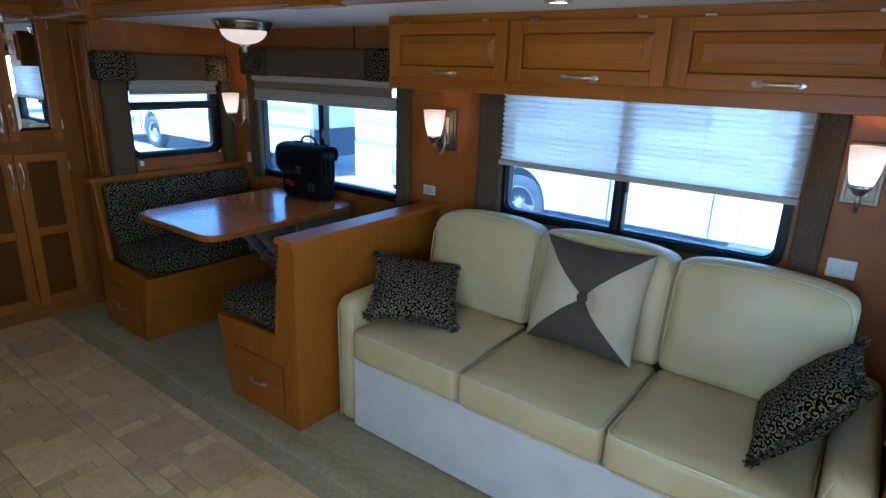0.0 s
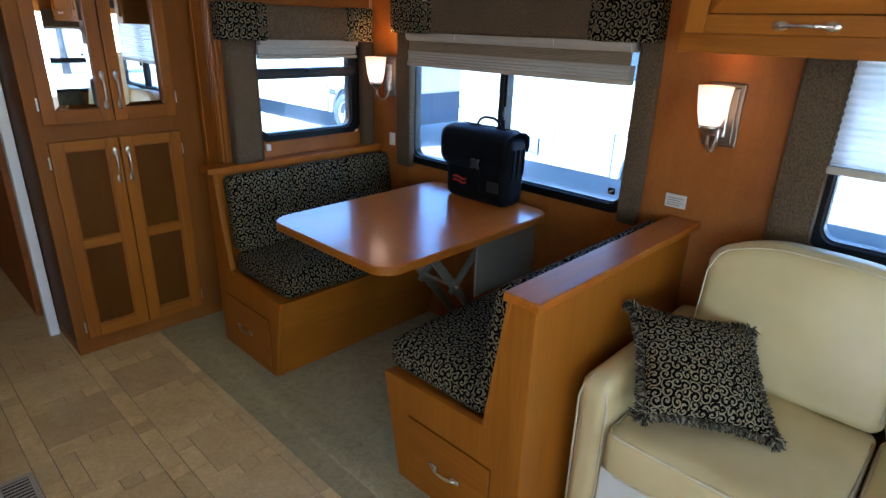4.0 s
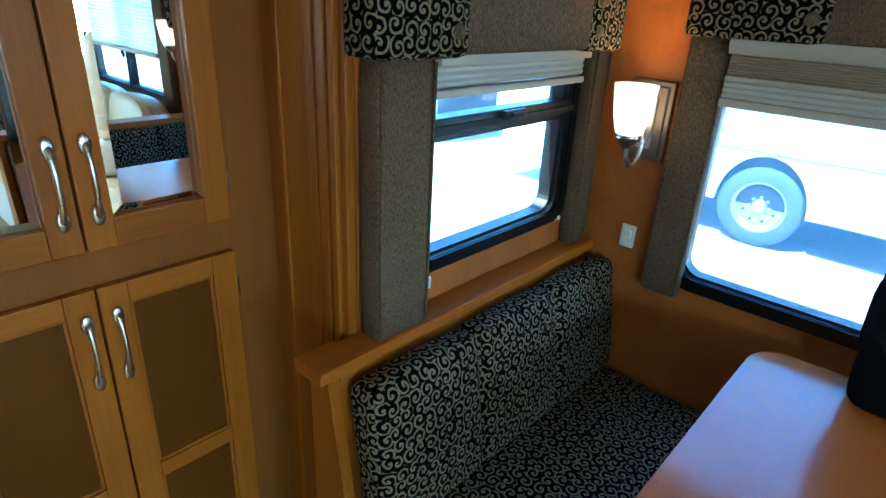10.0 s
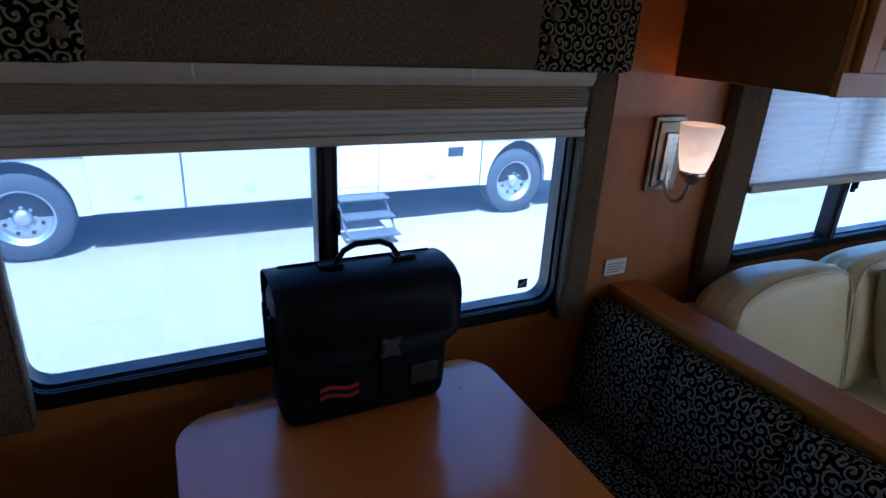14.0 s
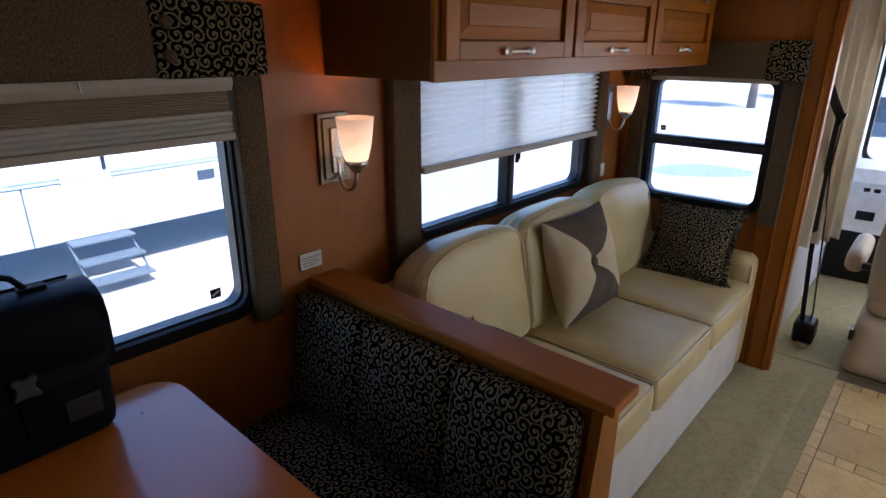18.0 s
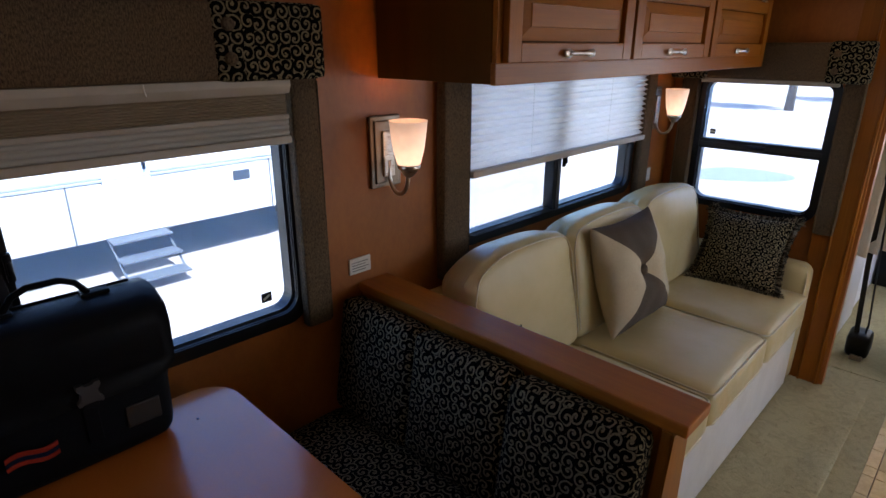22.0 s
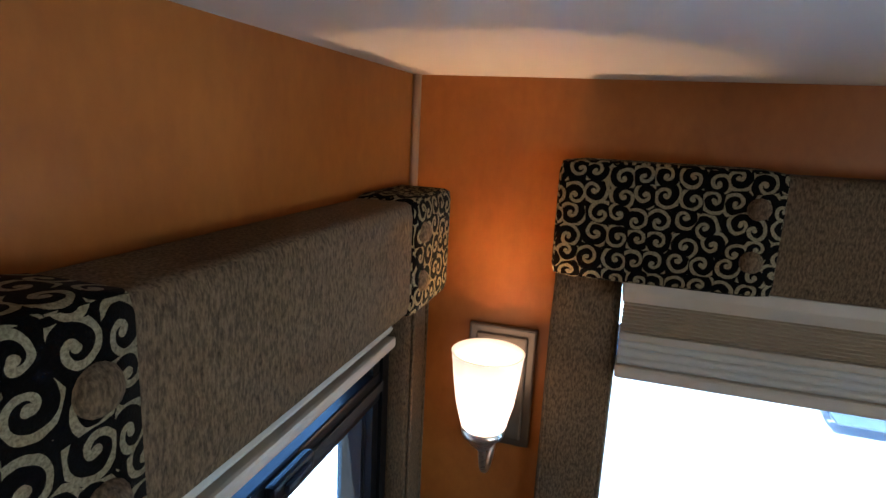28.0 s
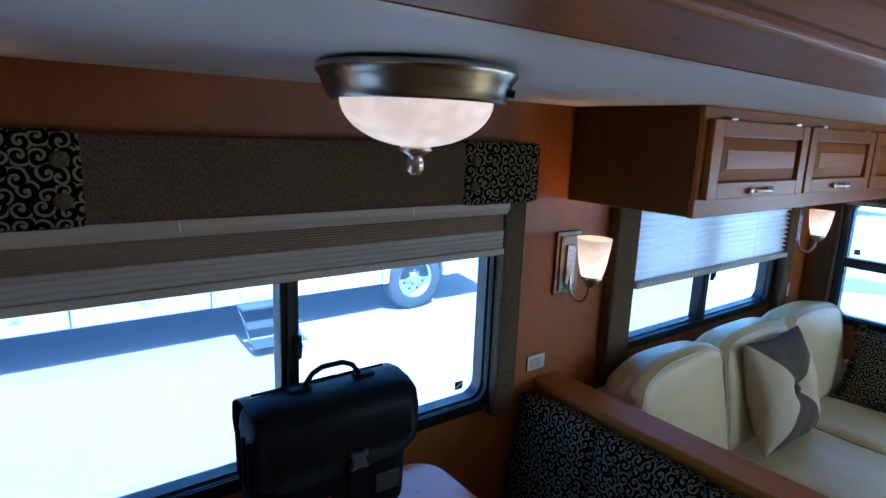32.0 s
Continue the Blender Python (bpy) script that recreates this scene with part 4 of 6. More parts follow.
def door(parent, axis, face, out, u0, u1, z0, z1, panels, frame=0.055, raised=True, mirror=False):
    """A framed door: stiles, rails and one panel in each of the spans given as heights."""
    d = new("door")
    d.parent = parent
    up = M_WOOD_Z
    across = M_WOOD_X if axis == "y" else M_WOOD_Y
    for a, b in ((u0, u0 + frame), (u1 - frame, u1)):
        part("stile", slab3(axis, face, out, a, b, z0, z1, 0.0, 0.020, 0.003), up, d)
    edges = [z0] + [v for p in panels for v in p] + [z1]
    for a, b in zip(edges[::2], edges[1::2]):
        part("rail", slab3(axis, face, out, u0 + frame, u1 - frame, a, b, 0.0, 0.0195, 0.003), across, d)
    for a, b in panels:
        c0, c1 = u0 + frame, u1 - frame
        if mirror:
            part("mirror_backing", slab3(axis, face, out, c0, c1, a, b, 0.0, 0.008), M_BLACK, d)
            e = 0.020
            lo = face + out * 0.010
            hi = face + out * 0.014
            bm = bmesh.new()
            outer = [(c0 + 0.001, a + 0.001), (c1 - 0.001, a + 0.001), (c1 - 0.001, b - 0.001), (c0 + 0.001, b - 0.001)]
            inner = [(c0 + e, a + e), (c1 - e, a + e), (c1 - e, b - e), (c0 + e, b - e)]
            mk = (lambda p, h: (p[0], h, p[1])) if axis == "y" else (lambda p, h: (h, p[0], p[1]))
            vo, vi = [bm.verts.new(mk(p, lo)) for p in outer], [bm.verts.new(mk(p, hi)) for p in inner]
            for k in range(4):
                bm.faces.new((vo[k], vo[(k + 1) % 4], vi[(k + 1) % 4], vi[k]))
            bm.faces.new(vi)
            bm.faces.new(vo)
            bmesh.ops.recalc_face_normals(bm, faces=bm.faces)
            part("mirror", bm, M_MIRROR, d, "bevelled mirror glass")
        elif raised:
            part("panel_ground", slab3(axis, face, out, c0, c1, a, b, 0.0, 0.004), M_PANEL, d)
            g, e = 0.004, 0.036
            bm = bmesh.new()
            outer = [(c0 + g, a + g), (c1 - g, a + g), (c1 - g, b - g), (c0 + g, b - g)]
            inner = [(c0 + e, a + e), (c1 - e, a + e), (c1 - e, b - e), (c0 + e, b - e)]
            mk = (lambda p, h: (p[0], face + out * h, p[1])) if axis == "y" else (lambda p, h: (face + out * h, p[0], p[1]))
            rows = [[bm.verts.new(mk(p, h)) for p in some] for some, h in ((outer, 0.0038), (outer, 0.0055), (inner, 0.0165), ([(c0 + e + 0.002, a + e + 0.002), (c1 - e - 0.002, a + e + 0.002), (c1 - e - 0.002, b - e - 0.002), (c0 + e + 0.002, b - e - 0.002)], 0.019))]
            for r0, r1 in zip(rows, rows[1:]):
                for k in range(4):
                    bm.faces.new((r0[k], r0[(k + 1) % 4], r1[(k + 1) % 4], r1[k]))
            bm.faces.new(rows[-1])
            bmesh.ops.recalc_face_normals(bm, faces=bm.faces)
            part("raised_panel", bm, across if (c1 - c0) > (b - a) else up, d)
        else:
            part("flat_panel", slab3(axis, face, out, c0, c1, a, b, 0.0, 0.008), M_PANEL, d)
            for q0, q1, r0, r1 in ((c0, c1, a, a + 0.007), (c0, c1, b - 0.007, b), (c0, c0 + 0.007, a, b), (c1 - 0.007, c1, a, b)):
                part("bead", slab3(axis, face, out, q0, q1, r0, r1, 0.007, 0.014, 0.002), up, d)
    return d


# ---- overhead cabinets above the sofa ----
def overhead():
    c = thing("overhead_cabinet", "honey-stained wooden overhead cabinet with three raised-panel doors", "cabinet")
    x0, x1, y0, z0, z1 = 0.145, 2.15, -0.458, 1.582, CEIL - 0.001
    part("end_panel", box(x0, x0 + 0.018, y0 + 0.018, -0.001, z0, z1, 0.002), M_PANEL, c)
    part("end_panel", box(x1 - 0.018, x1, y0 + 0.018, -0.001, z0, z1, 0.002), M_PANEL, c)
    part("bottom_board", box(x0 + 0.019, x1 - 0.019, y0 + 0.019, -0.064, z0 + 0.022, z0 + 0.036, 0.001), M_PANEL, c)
    part("face_rail", box(x0 - 0.004, x1 + 0.004, y0, y0 + 0.017, z0 - 0.002, 1.634, 0.003), M_WOOD_X, c)
    part("face_rail", box(x0 - 0.004, x1 + 0.004, y0, y0 + 0.017, 1.855, z1, 0.002), M_WOOD_X, c)
    part("under_strip", box(x0 + 0.02, x1 - 0.02, y0 + 0.018, y0 + 0.030, z0 + 0.002, z0 + 0.022, 0.002), M_WOOD_X, c)
    for a in (x0, 0.780, 1.412, x1 - 0.07):
        part("face_stile", box(a, a + (0.03 if a < 1.9 else 0.07), y0 + 0.001, y0 + 0.016, 1.634, 1.855, 0.001), M_WOOD_Z, c)
    for a, b in ((0.165, 0.785), (0.803, 1.415), (1.434, 2.086)):
        d = door(c, "y", y0, -1, a, b, 1.633, 1.858, [(1.682, 1.812)], 0.052)
        part("handle", pull(((a + b) / 2, y0 - 0.020, 1.655), (1, 0, 0), (0, -1, 0)), M_NICKEL, d, "brushed nickel bow pull", smooth=True)
        for x in (a + 0.10, b - 0.10):
            part("hinge", box(x - 0.018, x + 0.018, y0 - 0.022, y0 - 0.004, 1.857, 1.866, 0.003), M_NICKEL, d)


overhead()


# ---- pantry ----
def pantry():
    c = thing("pantry_cabinet", "tall honey-stained wooden pantry with mirrored upper doors", "cabinet")
    xf = -2.172
    part("body", box(-2.80, xf - 0.018, -1.673, -0.872, 0.06, MAIN - 0.002, 0.002), M_PANEL, c)
    part("plinth", box(-2.78, xf - 0.004, -1.671, -0.873, 0.0, 0.062, 0.002), M_FACE, c)
    part("face_stile", box(xf - 0.018, xf, -1.674, -1.590, 0.05, MAIN - 0.002, 0.003), M_FACE, c)
    part("face_stile", box(xf - 0.018, xf, -1.050, -0.871, 0.05, MAIN - 0.002, 0.003), M_FACE, c)
    for a, b in ((0.048, 0.13), (1.05, 1.21), (1.93, MAIN - 0.002)):
        part("face_rail", box(xf - 0.018, xf - 0.0005, -1.591, -1.049, a, b, 0.002), M_FACE, c)
    part("interior_back", box(xf - 0.022, xf - 0.017, -1.591, -1.049, 0.08, 1.94), M_PANEL, c)
    for k, (a, b) in enumerate(((-1.618, -1.327), (-1.322, -1.030))):
        d = door(c, "x", xf, 1, a, b, 0.088, 1.089, [(0.150, 0.568), (0.608, 1.042)], 0.056, raised=False)
        u = b - 0.026 if k == 0 else a + 0.026
        part("handle", pull((xf + 0.020, u, 0.956), (0, 0, 1), (1, 0, 0), 0.145), M_NICKEL, d, "brushed nickel bow pull", smooth=True)
        o = a - 0.010 if k == 0 else b + 0.002
        for z in (0.150, 0.995):
            part("hinge", box(xf + 0.0005, xf + 0.010, o, o + 0.008, z - 0.028, z + 0.028, 0.002), M_NICKEL, d)
        d = door(c, "x", xf, 1, a, b, 1.167, 1.96, [(1.228, 1.90)], 0.055, mirror=True)
        u = b - 0.027 if k == 0 else a + 0.027
        part("handle", pull((xf + 0.020, u, 1.308), (0, 0, 1), (1, 0, 0), 0.145), M_NICKEL, d, "brushed nickel bow pull", smooth=True)
        for z in (1.258, 1.86):
            part("hinge", box(xf + 0.0005, xf + 0.010, o, o + 0.008, z - 0.028, z + 0.028, 0.002), M_NICKEL, d)


pantry()
tagged(part("door_jamb", box(-2.56, -2.50, -1.725, -1.680, 0.0, MAIN, 0.004), M_CEIL), "pale grey edge of a hallway door jamb", "trim", kind="structure")
tagged(part("wall_hallway", box(-4.6, -2.80, -1.72, -1.674, 0.0, MAIN), M_WALL), "brown hallway wall", "wall", kind="structure")


# ---- slide-out trim ----
def fluted(name, x0, x1, y0, y1, z0, z1, faces):
    """An upright casing with round flutes on the faces named."""
    t = thing(name, "upright honey-stained wooden casing with reeded edge", "trim", kind="structure")
    part("casing_board", box(x0, x1, y0, y1, z0, z1, 0.003), M_WOOD_Z, t)
    for face, u, r in faces:
        if face == "x":
            part("reed", tube([(x1, u, z0), (x1, u, z1)], r, 10), M_WOOD_Z, t, smooth=True)
        elif face == "-x":
            part("reed", tube([(x0, u, z0), (x0, u, z1)], r, 10), M_WOOD_Z, t, smooth=True)
        else:
            part("reed", tube([(u, y0, z0), (u, y0, z1)], r, 10), M_WOOD_Z, t, smooth=True)
    return t


def casing(name, steps, z0, z1):
    """A stepped upright casing: (x0, x1, front y, back y, edge radius) for each board."""
    t = thing(name, "upright honey-stained wooden casing with stepped and beaded edge", "trim", kind="structure")
    for x0, x1, y0, y1, r in steps:
        part("casing_board", box(x0, x1, y0, y1, z0, z1, r), M_WOOD_Z, t)
    return t


casing("trim_rear", [(-2.07, -1.982, -0.932, -0.916, 0.002), (-1.982, -1.95, -0.938, -0.916, 0.003), (-1.95, -1.934, -0.934, -0.916, 0.002), (-1.933, -1.906, -0.944, -0.916, 0.003), (-1.905, -1.892, -0.936, -0.916, 0.002), (-1.891, -1.872, -0.948, -0.916, 0.003), (-1.871, -1.851, -0.938, -0.916, 0.004)], 0.0, 1.86)
tagged(part("trim_edge", box(-2.084, -2.071, -0.936, -0.912, 0.0, 1.86, 0.002), M_WOOD_Z), "slim wooden edging strip of the wooden casing", "trim", kind="structure")
tagged(part("trim_recess", box(-2.235, -2.085, -0.910, -0.880, 0.0, 1.86, 0.002), M_WOOD_Z), "honey-stained wooden filler board beside the pantry", "trim", kind="structure")
fluted("trim_front", 2.236, 2.300, -0.968, -0.875, 0.0, 1.89, [("-x", -0.882, 0.006), ("-x", -0.958, 0.006), ("-y", 2.244, 0.007), ("-y", 2.259, 0.008), ("-y", 2.275, 0.007), ("-y", 2.291, 0.008)])
tagged(part("trim_front_board", box(2.241, 2.249, -0.875, -0.80, 0.0, CEIL, 0.001), M_WOOD_Z), "honey-stained wooden board at the front end of the slide-out", "trim", kind="structure")


def fascia():
    f = thing("trim_fascia", "stepped honey-stained wooden fascia beam along the slide-out opening", "trim", kind="structure")
    xs = (-2.22, 2.42)
    part("soffit_board", prism([(-0.936, 1.8840), (-1.008, 1.8840), (-1.008, 1.922), (-0.936, 1.922)], "x", *xs, 0.002), M_WOOD_X, f)
    part("bead", tube([(xs[0], -0.936, 1.8880), (xs[1], -0.936, 1.8880)], 0.005, 8), M_WOOD_X, f, smooth=True)
    part("groove_strip", prism([(-1.0085, 1.8930), (-1.0185, 1.8930), (-1.0185, 1.92), (-1.0085, 1.92)], "x", *xs), M_PANEL, f)
    part("step_moulding", prism([(-1.019, 1.8800), (-1.080, 1.8800), (-1.084, 1.8850), (-1.084, 1.92), (-1.019, 1.92)], "x", *xs, 0.002), M_WOOD_X, f)
    part("face_board", prism([(-1.0845, 1.8940), (-1.092, 1.8940), (-1.094, 1.922), (-1.088, 1.904), (-1.088, 1.93), (-1.096, 1.936), (-1.098, 1.975), (-1.092, 1.98), (-1.092, 2.02), (-1.104, 2.03), (-1.112, 2.058), (-1.0845, 2.058)], "x", *xs), M_WOOD_X, f)
    for x in (0.38, -1.46):
        cb = part("corbel", prism([(-1.078, 1.8670), (-1.125, 1.8670), (-1.133, 1.8820), (-1.138, 1.922), (-1.155, 1.96), (-1.172, 2.0), (-1.172, 2.056), (-1.078, 2.056)], "x", x - 0.11, x + 0.11, 0.003), M_WOOD_Z, f, "carved wooden corbel block")
        part("corbel_cap", box(x - 0.13, x + 0.13, -1.142, -1.074, 1.8600, 1.8665, 0.002), M_WOOD_X, cb)
        for k in range(5):
            u = x - 0.05 + k * 0.025
            part("corbel_flute", tube([(u, -1.136, 1.9020), (u, -1.140, 1.922), (u, -1.158, 1.96), (u, -1.175, 2.0)], 0.009, 8), M_WOOD_Z, cb, smooth=True)


fascia()
# a white strip stands in for the bright reflection band near the fascia
tagged(part("trim_ceiling_edge", box(REAR + 0.001, FRONT - 0.001, -0.9305, -0.882, CEIL - 0.004, CEIL - 0.0005, 0.001), M_WHITE), "flat white strip for the bright reflection along the slide-out ceiling", "trim", kind="structure")
tagged(part("trim_batten", box(-0.556, -0.546, -0.004, -0.0005, 1.767, CEIL - 0.001, 0.001), M_PANEL), "thin wooden batten over a wall board joint", "trim", kind="structure")


# ---- dinette ----
def bench(far):
    """A booth bench; far: the one against the rear wall, mirrored."""
    t = thing("dinette_bench", "honey-stained wooden booth bench against the rear wall, drawer below" if far else "honey-stained wooden booth bench whose tall back meets the sofa", "bench", "dinette benches")
    if far:
        out = [(-1.33, 0.0), (-1.245, 0.425), (-1.70, 0.450), (-1.782, 0.929), (-1.848, 0.929), (-1.848, 0.0)]
        basis = [(-1.33, 0.0), (-1.245, 0.42), (REAR + 0.002, 0.42), (REAR + 0.002, 0.0)]
        cap = [(-1.862, -1.074), (-1.772, -1.074), (-1.772, -0.002), (REAR + 0.001, -0.002), (REAR + 0.001, -0.975), (-1.862, -0.975)]
        rng = (REAR + 0.001, -1.780)
        d0, d1, hx = -1.79, -1.36, -1.58
    else:
        out = [(-0.428, 0.0), (-0.510, 0.430), (-0.031, 0.452), (0.034, 0.922), (0.130, 0.922), (0.124, 0.0)]
        basis = [(-0.428, 0.0), (-0.510, 0.425), (0.046, 0.425), (0.046, 0.0)]
        cap = [(0.034, -1.074), (0.155, -1.074), (0.155, -0.002), (0.034, -0.002)]
        rng = (0.046, 0.122)
        d0, d1, hx = -0.372, 0.012, -0.178
    ztop = 0.931 if far else 0.924
    part("end_panel", prism(out, "y", -1.046, -1.022, 0.003), M_WOOD_Z, t)
    part("seat_box", prism(basis, "y", -1.0215, -0.002), M_WOOD_Y, t)
    part("back_wall", box(rng[0], rng[1], -1.0215, -0.002, 0.0, ztop, 0.002), M_WOOD_Y if far else M_WOOD_Z, t)
    part("edge_strip", prism([(a, b) for a, b in ((out[2][0], out[2][1]), (out[3][0], out[3][1] - 0.002), (out[3][0] + (0.012 if not far else -0.012), out[3][1] - 0.002), (out[2][0] + (0.012 if not far else -0.012), out[2][1]))], "y", -1.050, -1.0462), M_WOOD_Z, t)
    part("cap_rail", prism(cap, "z", ztop, ztop + 0.029, 0.005), M_CAP, t)
    part("drawer_gap", box(d0 - 0.004, d1 + 0.004, -1.0475, -1.0465, 0.052, 0.304), M_PANEL, t)
    dr = part("drawer_front", box(d0, d1, -1.0525, -1.0476, 0.056, 0.300, 0.002), M_WOOD_X, t)
    part("handle", pull((hx, -1.0525, 0.170), (1, 0, 0), (0, -1, 0), 0.115), M_NICKEL, dr, "brushed nickel bow pull", smooth=True)


bench(True)
bench(False)


def dinette_cushions(far):
    s = -1 if far else 1
    seat = thing("booth_cushion", "long booth seat cushion in black scroll-patterned fabric", "cushion", "dinette cushions")
    x0, x1 = (-1.712, -1.228) if far else (-0.528, -0.052)
    bm = soft_box(x1 - x0, 1.005, 0.125, 0.042, 12, (0, 0, 0.016), 0.006, 1 if far else 4)
    part("cover", moved(bm, pose((x0 + x1) / 2, -0.514, 0.4915 if far else 0.4965)), M_SCROLL, seat, smooth=True)
    back = thing("booth_cushion", "booth back cushion of three stitched panels in black scroll fabric", "cushion", "dinette cushions")
    c = (-1.704, 0.738) if far else (-0.026, 0.736)
    for k in range(3):
        w = 0.334
        bm = soft_box(0.090, w + 0.006, 0.375, 0.026, 10, (0.010, 0.0, 0.004), 0.004, k)
        m = pose(c[0], -1.012 + w * (k + 0.5), c[1], 0, s * 8.5, 0)
        part("panel", moved(bm, m), M_SCROLL, back, smooth=True)


dinette_cushions(True)
dinette_cushions(False)


def table():
    t = thing("dinette_table", "honey-coloured laminate dinette table with rounded corners and folding leg", "table")
    x0, x1, y0, y1, z = -1.229, -0.474, -1.075, -0.078, 0.857
    bm = prism(round_rect(x0, x1, y0, y1, 0.090, 9), "z", z - 0.004, z)
    bmesh.ops.bevel(bm, geom=[e for e in bm.edges if all(abs(v.co.z - z) < 1e-5 for v in e.verts)], offset=0.003, segments=2, affect="EDGES")
    band = prism(round_rect(x0 - 0.002, x1 + 0.002, y0 - 0.002, y1 + 0.002, 0.092, 9), "z", z - 0.034, z - 0.0045, 0.004)
    for v in list(bm.verts) + list(band.verts):
        v.co.z += 0.008 * (v.co.y - y1) / (y1 - y0)
    part("top", bm, M_TABLE, t)
    part("edge_band", band, M_WOOD_X, t)
    part("speck", lathe([(0.0, z + 0.0008), (0.0022, z + 0.0004), (0.0026, z - 0.002)], 8, (-0.594, -0.203, 0)), M_RUBBER, t)
    grey = M_LEG
    cx = -0.80
    part("side_bracket", box(-0.612, -0.600, -0.44, -0.012, 0.50, z - 0.036, 0.003), grey, t)
    part("side_bracket", box(-1.10, -1.088, -0.44, -0.012, 0.50, z - 0.036, 0.003), grey, t)
    part("wall_plate", box(-1.087, -0.613, -0.026, -0.004, 0.56, z - 0.036, 0.004), grey, t)
    for x in (-0.75, -0.95):
        a, b = Vector((x, -0.66, z - 0.062)), Vector((x, -0.045, 0.03))
        d = b - a
        tilt = math.degrees(math.atan2(d.y, -d.z))
        mid = (a + b) / 2
        part("strut", moved(box(-0.012, 0.012, -0.019, 0.019, -d.length / 2, d.length / 2, 0.004), pose(mid.x, mid.y, mid.z, tilt)), grey, t)
        part("link", moved(box(-0.008, 0.008, -0.015, 0.015, -0.17, 0.17, 0.003), pose(x + 0.022, -0.345, 0.60, -46)), grey, t)
    part("pivot_bar", tube([(-0.97, -0.44, 0.51), (-0.71, -0.44, 0.51)], 0.008, 10), M_NICKEL, t, smooth=True)
    part("foot_rail", box(-1.0, -0.70, -0.075, -0.020, 0.0005, 0.034, 0.004), grey, t)


M_LEG = plain("grey_leg_paint", (0.17, 0.165, 0.135), 0.45)
table()

M_BUCKLE = plain("dark_plastic", (0.032, 0.034, 0.037), 0.45)
M_RED = cloth("red_patch", (0.24, 0.020, 0.010), (0.36, 0.032, 0.016), (800, 800, 800), 0.8)
M_BLUE = cloth("blue_patch", (0.006, 0.007, 0.020), (0.010, 0.012, 0.035), (800, 800, 800), 0.8)
M_VINYL = plain("clear_pocket", (0.013, 0.014, 0.015), 0.4)
M_NYLON_TOP = cloth("bag_flap_nylon", (0.0025, 0.0035, 0.0055), (0.008, 0.010, 0.014), (1200, 1200, 1200), 0.42, 0.2, gloss=0.2)


def bag():
    t = thing("laptop_bag", "black nylon briefcase bag with flap and handle on the table", "bag")
    x0, x1, z0 = -1.010, -0.650, 0.8563
    front, rear, top = -0.222, -0.080, 1.188
    bm = soft_box(x1 - x0 + 0.022, rear - front, top - z0 - 0.01, 0.035, 12, (0.004, 0.010, 0.006), 0.0)
    for v in bm.verts:
        v.co.x *= 1 + 0.10 * v.co.z
    part("body", moved(bm, pose((x0 + x1) / 2, (front + rear) / 2, (z0 + top - 0.01) / 2)), M_NYLON, t, smooth=True)
    side = [(rear - 0.006, 1.106), (rear + 0.008, 1.136), (rear + 0.002, 1.178), (rear - 0.022, 1.194), (-0.15, 1.200), (front + 0.020, 1.193), (front - 0.014, 1.176), (front - 0.026, 1.141), (front - 0.024, 1.066), (front - 0.016, 1.012)]
    bm = bmesh.new()
    cols = 16
    grid = []
    for i, (y, z) in enumerate(side):
        row = []
        for j in range(cols + 1):
            s = j / cols * 2 - 1
            drop = 0.0
            if i == len(side) - 1:
                drop = 0.030 * max(0, abs(s) - 0.80) / 0.20
            row.append(bm.verts.new(((x0 + x1) / 2 + s * ((x1 - x0) / 2 + 0.018), y - 0.004 * (1 - s * s), z + drop + 0.004 * (1 - s * s))))
        grid.append(row)
    for a, b2 in zip(grid, grid[1:]):
        for j in range(cols):
            bm.faces.new((a[j], a[j + 1], b2[j + 1], b2[j]))
    bmesh.ops.solidify(bm, geom=bm.faces[:], thickness=0.006)
    bmesh.ops.recalc_face_normals(bm, faces=bm.faces)
    part("flap", bm, M_NYLON_TOP, t, smooth=True)
    bx = -0.80
    half = [(0.010, 1.028), (0.021, 1.024), (0.023, 1.032), (0.017, 1.040), (0.015, 1.052), (0.021, 1.060), (0.021, 1.070), (0.010, 1.070), (0.007, 1.066)]
    part("buckle", prism([(bx + u, z) for u, z in half] + [(bx - u, z) for u, z in half[::-1]], "y", front - 0.040, front - 0.027, 0.002), M_BUCKLE, t, "dark grey plastic side-release buckle")
    part("buckle_tongue", box(bx - 0.014, bx + 0.014, front - 0.034, front - 0.010, 1.012, 1.032, 0.004), M_NYLON, t)
    part("strap", box(bx - 0.013, bx + 0.013, front - 0.014, front - 0.006, 0.924, 1.014, 0.002), M_NYLON, t)
    hx = -0.815
    pts = [(hx - 0.072, -0.150, 1.202), (hx - 0.068, -0.150, 1.212), (hx - 0.052, -0.150, 1.234), (hx - 0.026, -0.150, 1.246), (hx + 0.026, -0.150, 1.246), (hx + 0.052, -0.150, 1.234), (hx + 0.068, -0.150, 1.212), (hx + 0.072, -0.150, 1.202)]
    part("handle", tube(pts, 0.0065, 10), M_NYLON, t, smooth=True)
    for s in (-1, 1):
        part("handle_tab", box(hx + s * 0.082 - 0.026, hx + s * 0.082 + 0.026, -0.163, -0.137, 1.199, 1.209, 0.003), M_NYLON, t)
    part("top_seam", box(x0 + 0.01, x1 - 0.01, -0.124, -0.120, 1.199, 1.205, 0.001), M_NYLON, t)
    for x, s in ((x0 - 0.016, -1), (x1 + 0.016, 1)):
        for y in (-0.185, -0.150, -0.112):
            part("gusset_fold", tube([(x + s * 0.002, y, 1.124), (x + s * 0.006 - s * 0.006, y, 1.024), (x - s * 0.020, y, 0.924)], 0.007, 8), M_NYLON, t, smooth=True)
